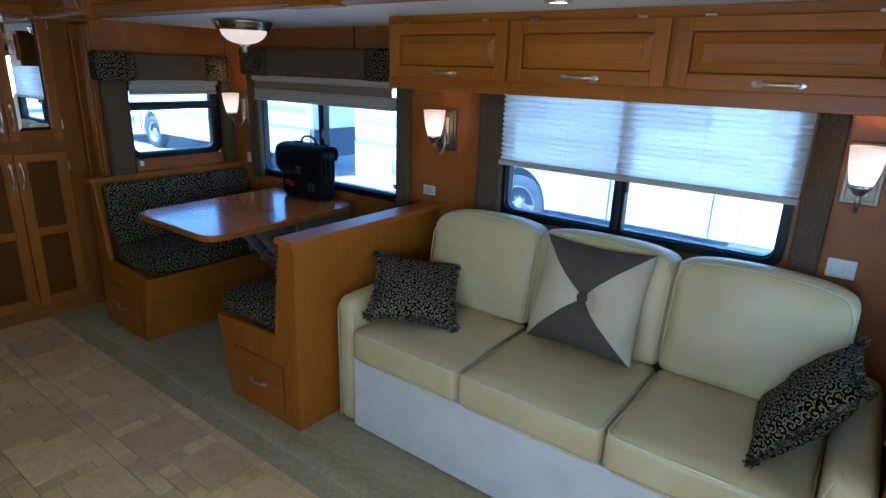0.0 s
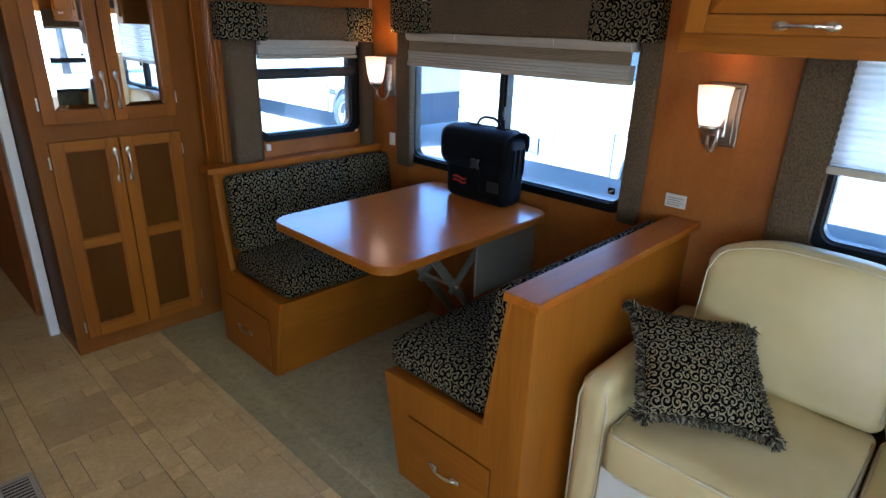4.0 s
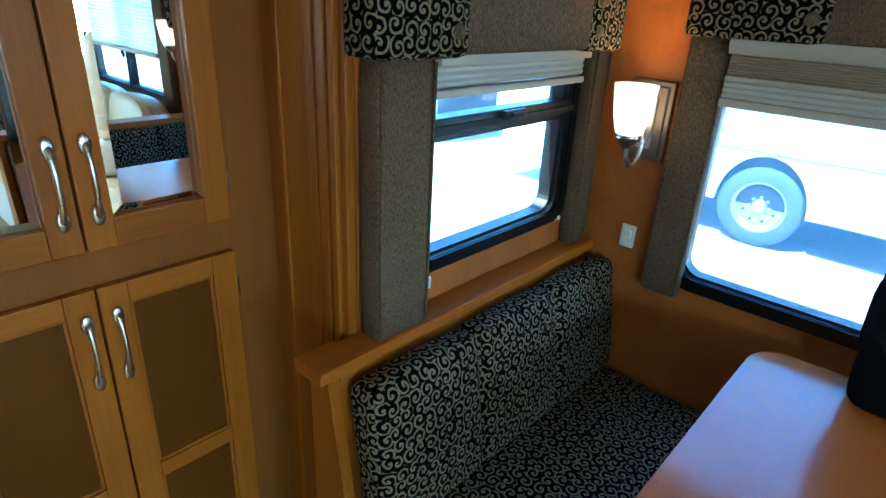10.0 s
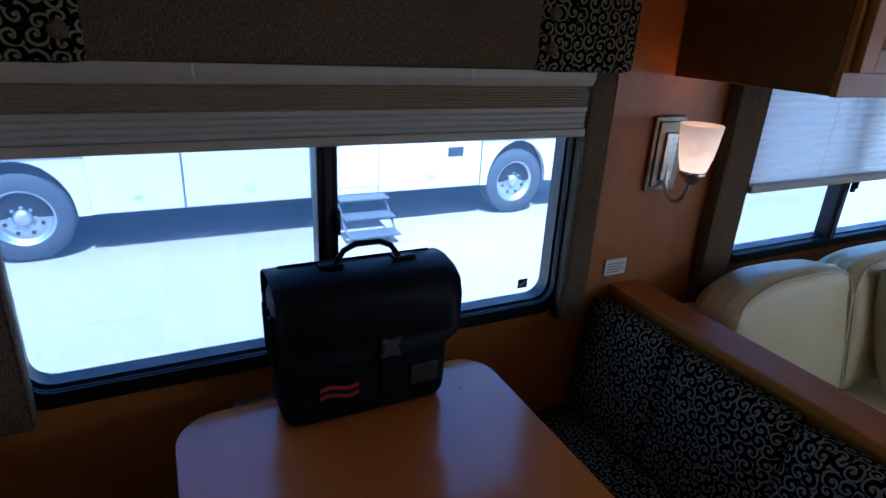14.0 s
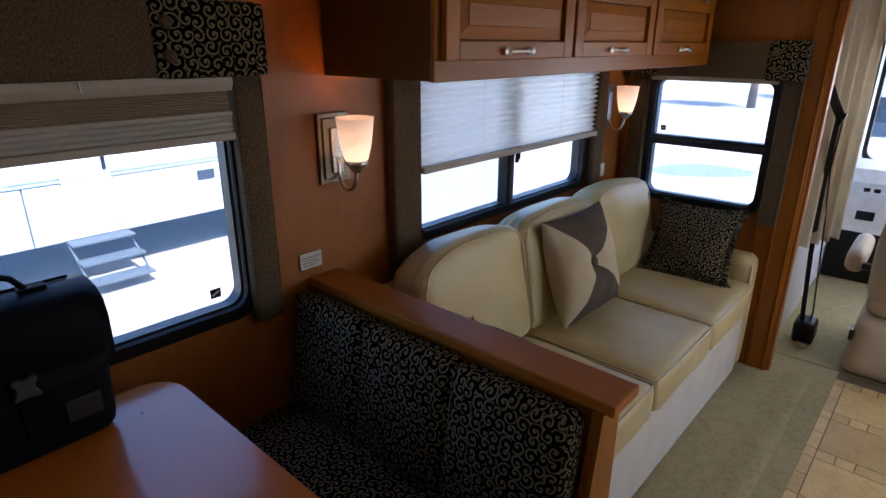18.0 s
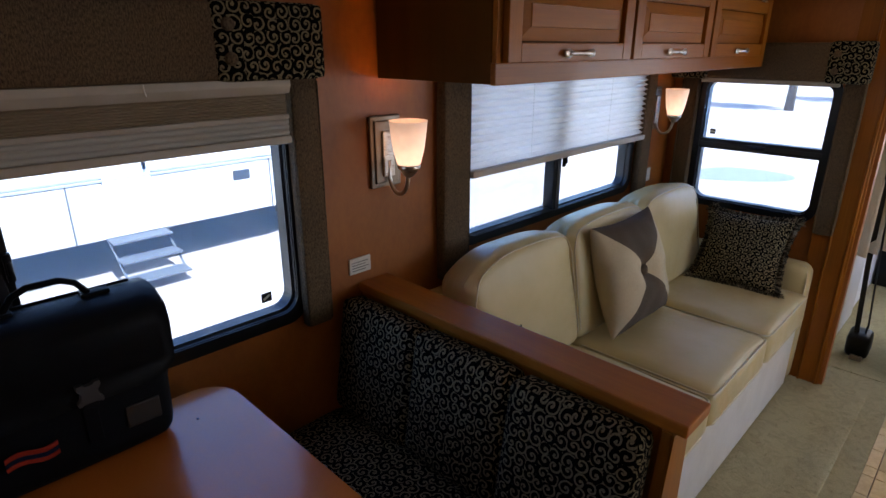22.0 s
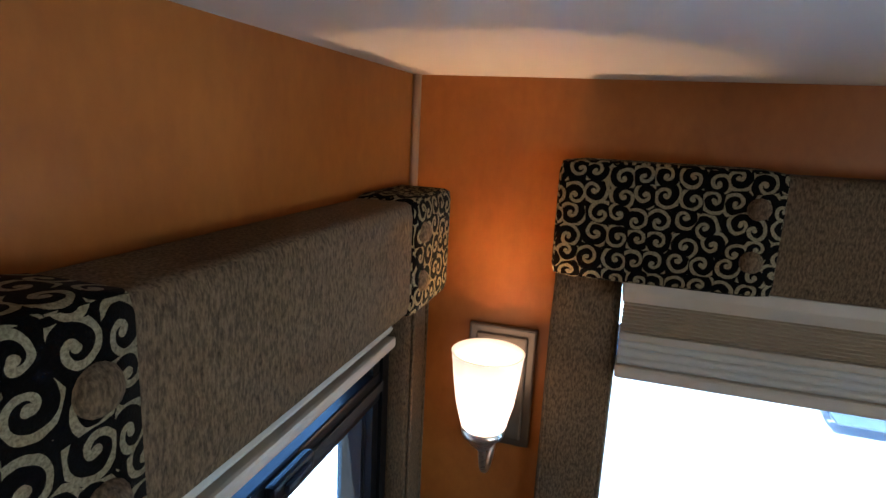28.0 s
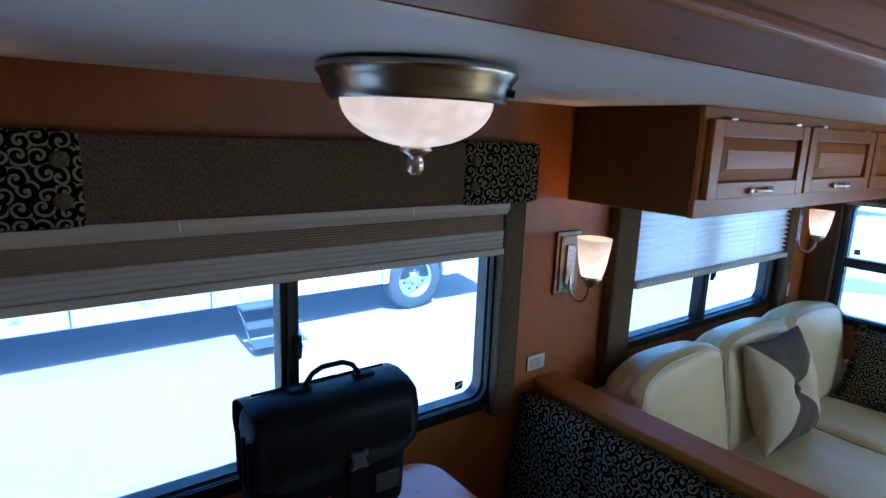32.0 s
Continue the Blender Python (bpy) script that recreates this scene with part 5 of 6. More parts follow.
    for k, m in enumerate((M_RED, M_BLUE, M_RED)):
        pts = [(-0.948 + 0.084 * i / 8, front - 0.0115, 0.962 - 0.0095 * k + 0.005 * math.sin(i / 8 * 6.28)) for i in range(9)]
        bm = bmesh.new()
        up = [bm.verts.new((x, y, z + 0.0042)) for x, y, z in pts]
        dn = [bm.verts.new((x, y, z - 0.0042)) for x, y, z in pts]
        for i in range(8):
            bm.faces.new((up[i], dn[i], dn[i + 1], up[i + 1]))
        for v in list(bm.verts):
            v.co.y -= 0.0035
        bmesh.ops.recalc_face_normals(bm, faces=bm.faces)
        bmesh.ops.solidify(bm, geom=bm.faces[:], thickness=-0.004)
        bmesh.ops.recalc_face_normals(bm, faces=bm.faces)
        part("patch_stripe", bm, m, t, "embroidered wavy stripe")
    part("label_window", box(-0.741, -0.674, front - 0.013, front - 0.008, 0.924, 0.974, 0.003), M_VINYL, t, "clear plastic label pocket")


bag()


# ---- sofa ----
def edge_loop(bm_pts, r, parent, name="piping"):
    return part(name, tube(bm_pts, r, 8), M_PIPING, parent, smooth=True)


def sofa():
    t = thing("sofa", "three-seat cream leather sofa with pale piping", "sofa")
    part("front_panel", box(0.285, 2.105, -0.848, -0.823, 0.012, 0.372, 0.004), M_CREAM_DAYLIT, t)
    part("frame", box(0.285, 2.105, -0.822, -0.06, 0.03, 0.372), M_CREAM_DAYLIT, t)
    part("rear_frame", box(0.285, 2.105, -0.12, -0.052, 0.3725, 0.86, 0.01), M_CREAM, t)
    seams = [0.288, 0.884, 1.495, 2.104]
    for k in range(3):
        a, b = seams[k] + 0.004, seams[k + 1] - 0.004
        w = b - a
        bm = soft_box(w, 0.60, 0.152, 0.030, 14, (0.002, 0.004, 0.022), 0.006, k * 3)
        for v in bm.verts:
            if v.co.z > 0.05:
                v.co.z += 0.006 * noise.noise(Vector((v.co.x * 6 + k * 9, v.co.y * 5, 0)))
        m = pose((a + b) / 2, -0.572, 0.449)
        c = part("seat_cushion", moved(bm, m), M_CREAM, t, smooth=True)
        zt, zb, yf = 0.516, 0.381, -0.868
        edge_loop([(a + 0.006, -0.34, zt), (a + 0.006, yf + 0.03, zt), (a + 0.020, yf + 0.005, zt), (a + 0.05, yf, zt), (b - 0.05, yf, zt), (b - 0.020, yf + 0.005, zt), (b - 0.006, yf + 0.03, zt), (b - 0.006, -0.34, zt)], 0.0042, c)
        edge_loop([(a + 0.006, yf + 0.03, zb), (a + 0.05, yf, zb), (b - 0.05, yf, zb), (b - 0.006, yf + 0.03, zb)], 0.0042, c)
        hgt = 0.46
        bm = soft_box(w + 0.010, 0.165, hgt, 0.042, 22, (0.0, 0.016, 0.0), 0.0, k)
        # the end cushions fall away towards the arms, the middle one is level
        fall = (0.055, 0.0) if k == 0 else (0.0, 0.012) if k == 2 else (0.0, 0.0)

        def top_line(u):
            return 0.034 * (1 - abs(u) ** 3.2) - fall[0] * max(0.0, -u - 0.25) ** 1.5 - fall[1] * max(0.0, u)

        for v in bm.verts:
            u = max(-1.0, min(1.0, v.co.x / (w / 2)))
            f = max(0.0, v.co.z / (hgt / 2))
            v.co.z += top_line(u) * f
            tuck = max(0.0, abs(u) - 0.80) / 0.20 * f * f
            v.co.z -= 0.016 * tuck * abs(math.sin(v.co.y * 75 + u * 3))
            v.co.y += 0.006 * tuck * math.sin(v.co.z * 110 + u * 6) * (1 if v.co.y < 0 else 0)
            v.co.y += 0.007 * noise.noise(Vector((v.co.x * 5 + 11 * k, v.co.z * 5, 2)))
        m = pose((a + b) / 2, -0.218, 0.745, -11, 0, 0)
        c = part("back_cushion", moved(bm, m), M_CREAM, t, smooth=True)
        side = w / 2 - 0.006
        pts = [m @ Vector((-side, -0.078, -hgt / 2 + 0.05))]
        for i in range(25):
            u = i / 24 * 2 - 1
            drop = 0.060 * max(0.0, abs(u) - 0.90) / 0.10
            pts.append(m @ Vector((u * side, -0.082, hgt / 2 - 0.020 + top_line(u) - drop)))
        pts.append(m @ Vector((side, -0.078, -hgt / 2 + 0.05)))
        edge_loop(pts, 0.0030, c)
        for sgn in (-1, 1):
            for j in range(5):
                y = -0.052 + 0.024 * j
                x = sgn * (side - 0.012 - 0.008 * (j % 2))
                z = hgt / 2 - 0.030 + top_line(sgn * 0.93)
                part("pucker", tube([m @ Vector((x + sgn * 0.010, y, z - 0.012)), m @ Vector((x - sgn * 0.014, y + 0.003, z + 0.012)), m @ Vector((x - sgn * 0.044, y + 0.006, z + 0.020))], 0.0055, 8, [0.7, 1.0, 0.3]), M_CREAM, c, smooth=True)
    for x0, x1, top in ((0.170, 0.286, 0.655), (2.106, 2.232, 0.655)):
        bm = soft_box(x1 - x0, 0.765, top - 0.008, 0.046, 12, (0.004, 0.004, 0.006), 0.0)
        a = part("arm", moved(bm, pose((x0 + x1) / 2, -0.467, (top + 0.008) / 2 + 0.0)), M_CREAM, t, smooth=True)
        for x in (x0 + 0.010, x1 - 0.010):
            edge_loop([(x, -0.838, 0.02), (x, -0.842, top - 0.075), (x + (0.010 if x < (x0 + x1) / 2 else -0.010), -0.838, top - 0.035), (x + (0.024 if x < (x0 + x1) / 2 else -0.024), -0.824, top - 0.012), (x + (0.026 if x < (x0 + x1) / 2 else -0.026), -0.81, top - 0.004)], 0.004, a)
    part("pull_strap", box(1.44, 1.47, -0.838, -0.824, 0.355, 0.378, 0.004), M_BLACK, t, "short black pull strap")


sofa()


def pillow_mesh(w, h, thick, n=26, keep=None, seed=0, tuft=0.0, waist=0.075):
    """A stuffed square pillow about the origin, its face towards -y; keep(u, v, side) picks faces."""
    bm = bmesh.new()
    grids = []
    for side in (-1, 1):
        g = []
        for i in range(n + 1):
            row = []
            for j in range(n + 1):
                u, v = j / n * 2 - 1, i / n * 2 - 1
                bulge = ((1 - u * u) ** 0.46) * ((1 - v * v) ** 0.46) * (1 - tuft * math.exp(-(u * u + v * v) / 0.07))
                pinch = 1 - waist * (1 - abs(u) ** 2) * abs(v) ** 4 if abs(v) > abs(u) else 1 - waist * (1 - abs(v) ** 2) * abs(u) ** 4
                wr = 0.016 * noise.noise(Vector((u * 2.4 + seed, v * 2.4, side * 3))) * bulge
                row.append(bm.verts.new((u * w / 2 * pinch, side * (thick / 2 * bulge + wr), v * h / 2 * pinch)))
            g.append(row)
        grids.append(g)
    for side, g in zip((-1, 1), grids):
        for i in range(n):
            for j in range(n):
                u, v = (j + 0.5) / n * 2 - 1, (i + 0.5) / n * 2 - 1
                a, b, c, d = g[i][j], g[i][j + 1], g[i + 1][j + 1], g[i + 1][j]
                # cells on the diagonals are split, so that a seam can run along them
                if i == j:
                    cells = [((a, b, c), 0.2 / n, -0.2 / n), ((a, c, d), -0.2 / n, 0.2 / n)]
                elif i + j == n - 1:
                    cells = [((a, b, d), -0.2 / n, -0.2 / n), ((b, c, d), 0.2 / n, 0.2 / n)]
                else:
                    cells = [((a, b, c, d), 0, 0)]
                for f, du, dv in cells:
                    if keep is None or keep(u + du, v + dv, side):
                        bm.faces.new(f if side < 0 else f[::-1])
    bmesh.ops.delete(bm, geom=[v for v in bm.verts if not v.link_faces], context="VERTS")
    bmesh.ops.remove_doubles(bm, verts=bm.verts, dist=1e-5)
    return bm



def yarn():
    a = Mat("fringe_yarn", (0.1, 0.09, 0.06), 0.95)
    g = a.n("ShaderNodeNewGeometry")
    a.color(a.ramp(g.outputs["Random Per Island"], (0.0, (0.012, 0.011, 0.009)), (0.45, (0.035, 0.030, 0.021)), (0.7, (0.13, 0.112, 0.075)), (1.0, (0.24, 0.21, 0.145))))
    a.b.inputs["Specular IOR Level"].default_value = 0.1
    return a.m


M_FRINGE = yarn()


def fringe(w, h, seed):
    rng = random.Random(seed)
    bm = bmesh.new()
    for k in range(3000):
        s = rng.random() * 4
        side, p = int(s), (s % 1) * 2 - 1
        q = 1 - 0.105 * (1 - p * p)
        base = [(p * w / 2, -h / 2 * q), (w / 2 * q, p * h / 2), (p * w / 2, h / 2 * q), (-w / 2 * q, p * h / 2)][side]
        d = [(0, -1), (1, 0), (0, 1), (-1, 0)][side]
        ln = 0.017 + 0.014 * rng.random()
        if abs(p) > 0.93:
            d = (d[0] + (0.6 if base[0] > 0 else -0.6), d[1] + (0.6 if base[1] > 0 else -0.6))
            ln += 0.014
        out = Vector((d[0], 0, d[1])).normalized()
        along = Vector((d[1], 0, -d[0])).normalized()
        up = Vector((0, 1, 0))
        a = Vector((base[0], rng.uniform(-0.006, 0.006), base[1])) - out * 0.004
        lean, rise = rng.uniform(-0.6, 0.6), rng.uniform(-0.9, 0.9)
        mid = a + (out + along * lean * 0.5 + up * rise).normalized() * ln * 0.55
        end = mid + (out * 0.7 + along * lean * 1.6 - up * rise * 0.6).normalized() * ln * 0.5
        wide = (along + up * rng.uniform(-1, 1)).normalized() * 0.0026
        vs = [bm.verts.new(p) for p in (a - wide, a + wide, mid + wide * 1.2, mid - wide * 1.2, end + wide * 0.7, end - wide * 0.7)]
        bm.faces.new((vs[0], vs[1], vs[2], vs[3]))
        bm.faces.new((vs[3], vs[2], vs[4], vs[5]))
    return bm


def frame_matrix(centre, right, up):
    r, u = Vector(right).normalized(), Vector(up)
    u = (u - r * u.dot(r)).normalized()
    f = u.cross(r)
    m = Matrix.Identity(4)
    for i in range(3):
        m[i][0], m[i][1], m[i][2], m[i][3] = r[i], f[i], u[i], centre[i]
    return m


def scroll_pillow(centre, right, up, w, h, seed):
    t = thing("throw_pillow", "square black scroll-patterned pillow with fringed edge on the sofa", "pillow", "fringed pillows")
    t.matrix_world = frame_matrix(centre, right, up)
    part("cover", pillow_mesh(w, h, 0.15, seed=seed, waist=0.11), M_SCROLL_FINE, t, smooth=True)
    tagged(part("fringe", fringe(w, h, seed), M_FRINGE, t, "looped yarn fringe"), kind="stuff")


scroll_pillow((0.429, -0.583, 0.672), (0.329, 0.266, -0.058), (-0.215, 0.316, 0.190), 0.385, 0.385, 3)
scroll_pillow((2.020, -0.560, 0.700), (0.08, -1.0, 0.0), (0.58, 0.02, 0.80), 0.395, 0.395, 8)

M_PALE = cloth("pale_suede", (0.42, 0.345, 0.225), (0.53, 0.445, 0.30), (300, 300, 300), 0.8, 0.2)
M_BROWN = cloth("brown_suede", (0.066, 0.050, 0.037), (0.102, 0.080, 0.060), (300, 300, 300), 0.85, 0.2)


def two_tone_pillow():
    t = thing("throw_pillow", "large square pillow of brown and cream triangles with a centre button", "pillow")
    t.matrix_world = frame_matrix((1.192, -0.372, 0.774), (1.0, -0.01, 0.0), (0.0, 0.31, 0.95))
    w, h, th = 0.480, 0.462, 0.205

    def dark(u, v, side):
        return side < 0 and abs(v) > abs(u)

    part("pale_cover", pillow_mesh(w, h, th, 52, lambda u, v, s: not dark(u, v, s), 5, 0.5), M_PALE, t, "cream suede sides", smooth=True)
    part("brown_triangle", pillow_mesh(w, h, th, 52, lambda u, v, s: dark(u, v, s) and v > 0, 5, 0.5), M_BROWN, t, "brown suede triangle", smooth=True)
    part("brown_triangle", pillow_mesh(w, h, th, 52, lambda u, v, s: dark(u, v, s) and v < 0, 5, 0.5), M_BROWN, t, "brown suede triangle", smooth=True)
    part("button", moved(lathe([(0.0, 0.012), (0.012, 0.011), (0.021, 0.006), (0.024, 0.0), (0.020, -0.006)], 20), pose(0, -th / 4 - 0.008, 0, 90)), M_BROWN, t, "brown covered button", smooth=True)


two_tone_pillow()


# ---- cab ----
M_SEAT = leather("beige_seat_cloth", (0.38, 0.295, 0.20), (0.49, 0.39, 0.275), 0.6)
M_DRAPE = cloth("cream_drape", (0.60, 0.51, 0.385), (0.76, 0.67, 0.53), (500, 500, 40), 0.9, 0.3)
M_DASH = plain("pale_dash_plastic", (0.56, 0.54, 0.49), 0.4)
M_CABWALL = plain("pale_cab_panel", (0.50, 0.50, 0.47), 0.5)


def driver_seat():
    t = thing("captain_chair", "beige upholstered captain's seat with armrests and a skirted base", "seat")
    cx, cy = 2.82, -1.585
    part("pedestal", box(cx - 0.22, cx + 0.24, cy - 0.22, cy + 0.22, 0.004, 0.30, 0.02), M_CABWALL, t)
    bm = soft_box(0.66, 0.60, 0.31, 0.05, 8, (0.01, 0.01, 0), 0.0)
    for v in bm.verts:
        v.co.x *= 1 - 0.12 * (v.co.z / 0.31)
        v.co.y *= 1 - 0.08 * (v.co.z / 0.31)
    part("skirt", moved(bm, pose(cx, cy, 0.162)), M_SEAT, t, smooth=True)
    part("seat", moved(soft_box(0.58, 0.56, 0.17, 0.06, 10, (0.01, 0, 0.02)), pose(cx + 0.04, cy, 0.405)), M_SEAT, t, smooth=True)
    bm = soft_box(0.16, 0.56, 0.86, 0.07, 12, (0.03, 0.01, 0.02))
    for v in bm.verts:
        f = (v.co.z + 0.43) / 0.86
        v.co.y *= 1.02 - 0.34 * max(0, f - 0.35) ** 1.2
    part("backrest", moved(bm, pose(cx - 0.28, cy, 0.83, 0, -12, 0)), M_SEAT, t, smooth=True)
    for z in (0.56, 0.86):
        part("seam", tube([(cx - 0.375 + (0.83 - z) * 0.21, cy + s * 0.25, z + 0.012 * (1 - s * s)) for s in (-1, -0.5, 0, 0.5, 1)], 0.004, 6), M_PIPING, t, smooth=True)
    for s in (-1, 1):
        a = part("armrest", moved(soft_box(0.40, 0.085, 0.11, 0.035, 8, (0.005, 0.004, 0.006)), pose(cx + 0.02, cy + s * 0.375, 0.585, 0, -4, 0)), M_SEAT, t, smooth=True)
        part("arm_pivot", tube([(cx - 0.15, cy + s * 0.26, 0.56), (cx - 0.15, cy + s * 0.34, 0.56)], 0.02, 10), M_BLACK, a, smooth=True)
    part("recline_lever", box(cx - 0.31, cx - 0.22, cy + 0.29, cy + 0.31, 0.19, 0.25, 0.006), M_BLACK, t)


driver_seat()


def drape(name, pts, z0, z1, folds, depth, label):
    """A hanging curtain along a line of plan points."""
    t = thing(name, label, "curtain")
    (xa, ya), (xb, yb) = pts
    n = folds * 8
    d = Vector((xb - xa, yb - ya, 0))
    nrm = Vector((-d.y, d.x, 0)).normalized()
    bm = bmesh.new()
    rows = []
    for i in range(9):
        f = i / 8
        z = z1 + (z0 - z1) * f
        row = []
        for k in range(n + 1):
            s = k / n
            wob = noise.noise(Vector((s * 5, f * 1.3, 7))) * 0.03
            p = Vector((xa, ya, 0)) + d * (s + wob * 0.3 * f) + nrm * (depth * (0.7 + 0.7 * f) * math.sin(s * folds * 2 * math.pi + wob * 8))
            row.append(bm.verts.new((p.x, p.y, z + 0.008 * math.sin(s * 31) * (f > 0.9))))
        rows.append(row)
    for a, b2 in zip(rows, rows[1:]):
        for k in range(n):
            bm.faces.new((a[k], a[k + 1], b2[k + 1], b2[k]))
    bmesh.ops.solidify(bm, geom=bm.faces[:], thickness=0.003)
    part("cloth", bm, M_DRAPE, t, smooth=True)
    part("track", box(min(xa, xb), max(xa, xb), min(ya, yb) - 0.02, max(ya, yb) + 0.02, z1 - 0.004, z1 + 0.014, 0.003), M_WHITE, t)


drape("cab_curtain", ((2.335, -0.918), (2.80, -1.075)), 0.66, 1.99, 5, 0.030, "cream pleated privacy curtain gathered beside the driver's window")


def strap(pts, width, across):
    bm = bmesh.new()
    a = Vector(across).normalized() * width / 2
    l = [bm.verts.new(Vector(p) - a) for p in pts]
    r = [bm.verts.new(Vector(p) + a) for p in pts]
    for i in range(len(pts) - 1):
        bm.faces.new((l[i], l[i + 1], r[i + 1], r[i]))
    bmesh.ops.solidify(bm, geom=bm.faces[:], thickness=0.002)
    return bm


def seat_belt():
    t = thing("seat_belt", "black seat belt hanging from the pillar to a floor reel", "belt")
    part("shoulder_strap", strap([(2.36, -0.962, 1.500), (2.39, -0.995, 1.420), (2.42, -1.030, 1.346)], 0.040, (0.3, -1, 0.5)), M_RUBBER, t)
    part("webbing", strap([(2.42, -1.022, 1.350), (2.46, -1.016, 1.18), (2.50, -1.012, 1.004), (2.60, -1.013, 0.594), (2.70, -1.028, 0.202), (2.725, -1.036, 0.08)], 0.024, (0.3, -1, 0)), M_RUBBER, t)
    part("webbing", strap([(2.43, -1.040, 1.324), (2.50, -1.026, 1.078), (2.62, -1.046, 0.716), (2.72, -1.074, 0.208), (2.735, -1.062, 0.07)], 0.022, (1, 0.6, 0)), M_RUBBER, t)
    part("guide", moved(box(-0.022, 0.022, -0.010, 0.010, -0.032, 0.032, 0.006), pose(2.425, -1.036, 1.335, 20, 0, 0)), M_BLACK, t)
    part("reel", moved(soft_box(0.13, 0.115, 0.15, 0.03, 6), pose(2.745, -1.05, 0.083, 0, -14, 0)), M_BLACK, t, "black plastic belt reel on the floor", smooth=True)
    part("tongue", box(2.655, 2.680, -1.09, -1.03, 0.005, 0.03, 0.004), M_NICKEL, t)


seat_belt()


def dash():
    t = thing("driver_console", "pale driver's side console with black rocker switches", "console")
    part("body", prism([(3.86, 0.43), (3.885, 0.46), (3.97, 0.70), (4.10, 0.84), (4.45, 0.86), (4.45, 0.43)], "y", -1.235, -0.905, 0.01), M_DASH, t)
    # a black block takes the place of the footwell's shade
    part("under_box", box(4.05, 4.45, -1.33, -0.91, 0.006, 0.428, 0.01), M_BLACK, t, "black block standing in for the shaded footwell below the console")
    part("switch_panel", moved(box(-0.006, 0.006, -0.115, 0.115, -0.14, 0.14, 0.005), pose(3.955, -1.105, 0.63, 0, 20, 0)), M_DASH, t)
    for i in range(2):
        for j in range(2):
            part("switch", moved(box(-0.008, 0.008, -0.020, 0.020, -0.026, 0.026, 0.004), pose(3.955 + (0.072 - j * 0.075) * 0.34, -1.075 - i * 0.060, 0.63 + 0.070 - j * 0.075, 0, 20, 0)), M_BLACK, t)
    part("switch_block", moved(box(-0.008, 0.008, -0.055, 0.055, -0.032, 0.032, 0.004), pose(3.917, -1.105, 0.540, 0, 20, 0)), M_BLACK, t)
    d = thing("dashboard", "pale dashboard below the windshield", "dashboard")
    part("top", prism([(4.2, 0.60), (4.25, 0.80), (4.5, 0.84), (4.86, 0.80), (4.86, 0.2), (4.3, 0.2)], "y", -3.2, -1.345, 0.01), M_DASH, d)
    w = thing("steering_wheel", "dark steering wheel on a column", "steering wheel")
    bm = tube([(0.19 * math.cos(a * math.pi / 16), 0.19 * math.sin(a * math.pi / 16), 0) for a in range(33)], 0.014, 10)
    part("rim", moved(bm, pose(3.75, -1.60, 0.86, 0, -62, 0)), M_BLACK, w, smooth=True)
    part("column", tube([(3.75, -1.60, 0.86), (4.24, -1.60, 0.60)], 0.03, 12), M_BLACK, w, smooth=True)
    for a in (90, 210, 330):
        part("spoke", moved(box(0.0, 0.185, -0.014, 0.014, -0.006, 0.006, 0.003), pose(3.75, -1.60, 0.86, 0, -62, 0) @ pose(0, 0, 0, 0, 0, a)), M_BLACK, w)


dash()


def cab_overhead():
    t = thing("cab_overhead_cabinet", "honey-stained cabinet over the cab with a dark screen", "cabinet")
    part("body", box(2.62, 3.0, -2.95, -1.140, 1.665, MAIN - 0.002, 0.004), M_WOOD_Y, t)
    part("screen_surround", box(2.606, 2.619, -1.90, -1.16, 1.70, 2.04, 0.004), M_WOOD_Y, t)
    part("screen", box(2.598, 2.607, -1.86, -1.205, 1.725, 2.02, 0.003), M_SCREEN, t, "dark glossy screen")


M_SCREEN = plain("dark_screen", (0.01, 0.01, 0.012), 0.08, 0.05)
cab_overhead()
tagged(part("cab_side_lining", box(2.307, 3.35, -0.915, -0.895, 0.0, 0.66, 0.006), M_CABWALL), "pale grey-green plastic lining below the driver's window", "trim", kind="structure")


# ---- floor register ----
r = thing("floor_register", "tan metal floor register with dark slots", "vent")
part("plate", box(-1.40, -1.14, -2.17, -2.05, -0.0045, 0.004, 0.002), M_BLIND, r)
part("recess", box(-1.375, -1.165, -2.152, -2.068, 0.0038, 0.0048), M_RUBBER, r)
for k in range(11):
    x = -1.368 + k * 0.0195
    part("slat", box(x, x + 0.008, -2.151, -2.069, 0.0044, 0.0062, 0.0005), M_BLIND, r)


# ---- outside ----
def gravel():
    a = Mat("pale_gravel", (0.6, 0.58, 0.54), 0.9)
    v = a.coords("Object")
    n1, n2, n3 = a.noise(v, 0.5, 4), a.noise(v, 22, 4, 0.7), a.noise(v, 90, 2, 0.7)
    col = a.mix(0.5, a.ramp(n2, (0.25, (0.255, 0.202, 0.162)), (0.7, (0.405, 0.327, 0.280))), a.ramp(n1, (0.3, (0.32, 0.26, 0.214)), (0.7, (0.415, 0.337, 0.285))))
    col = a.mix(0.4, col, a.ramp(n3, (0.3, (0.234, 0.188, 0.147)), (0.7, (0.53, 0.433, 0.37))))
    chip = a.ramp(a.noise(v, 9, 5, 0.75, 0.6), (0.30, (1, 1, 1)), (0.40, (0, 0, 0)))
    a.color(a.mix(chip, col, a.ramp(n3, (0.3, (0.12, 0.11, 0.095)), (0.7, (0.26, 0.225, 0.18)))))
    return a.bump(n2, 0.8, 0.02).m


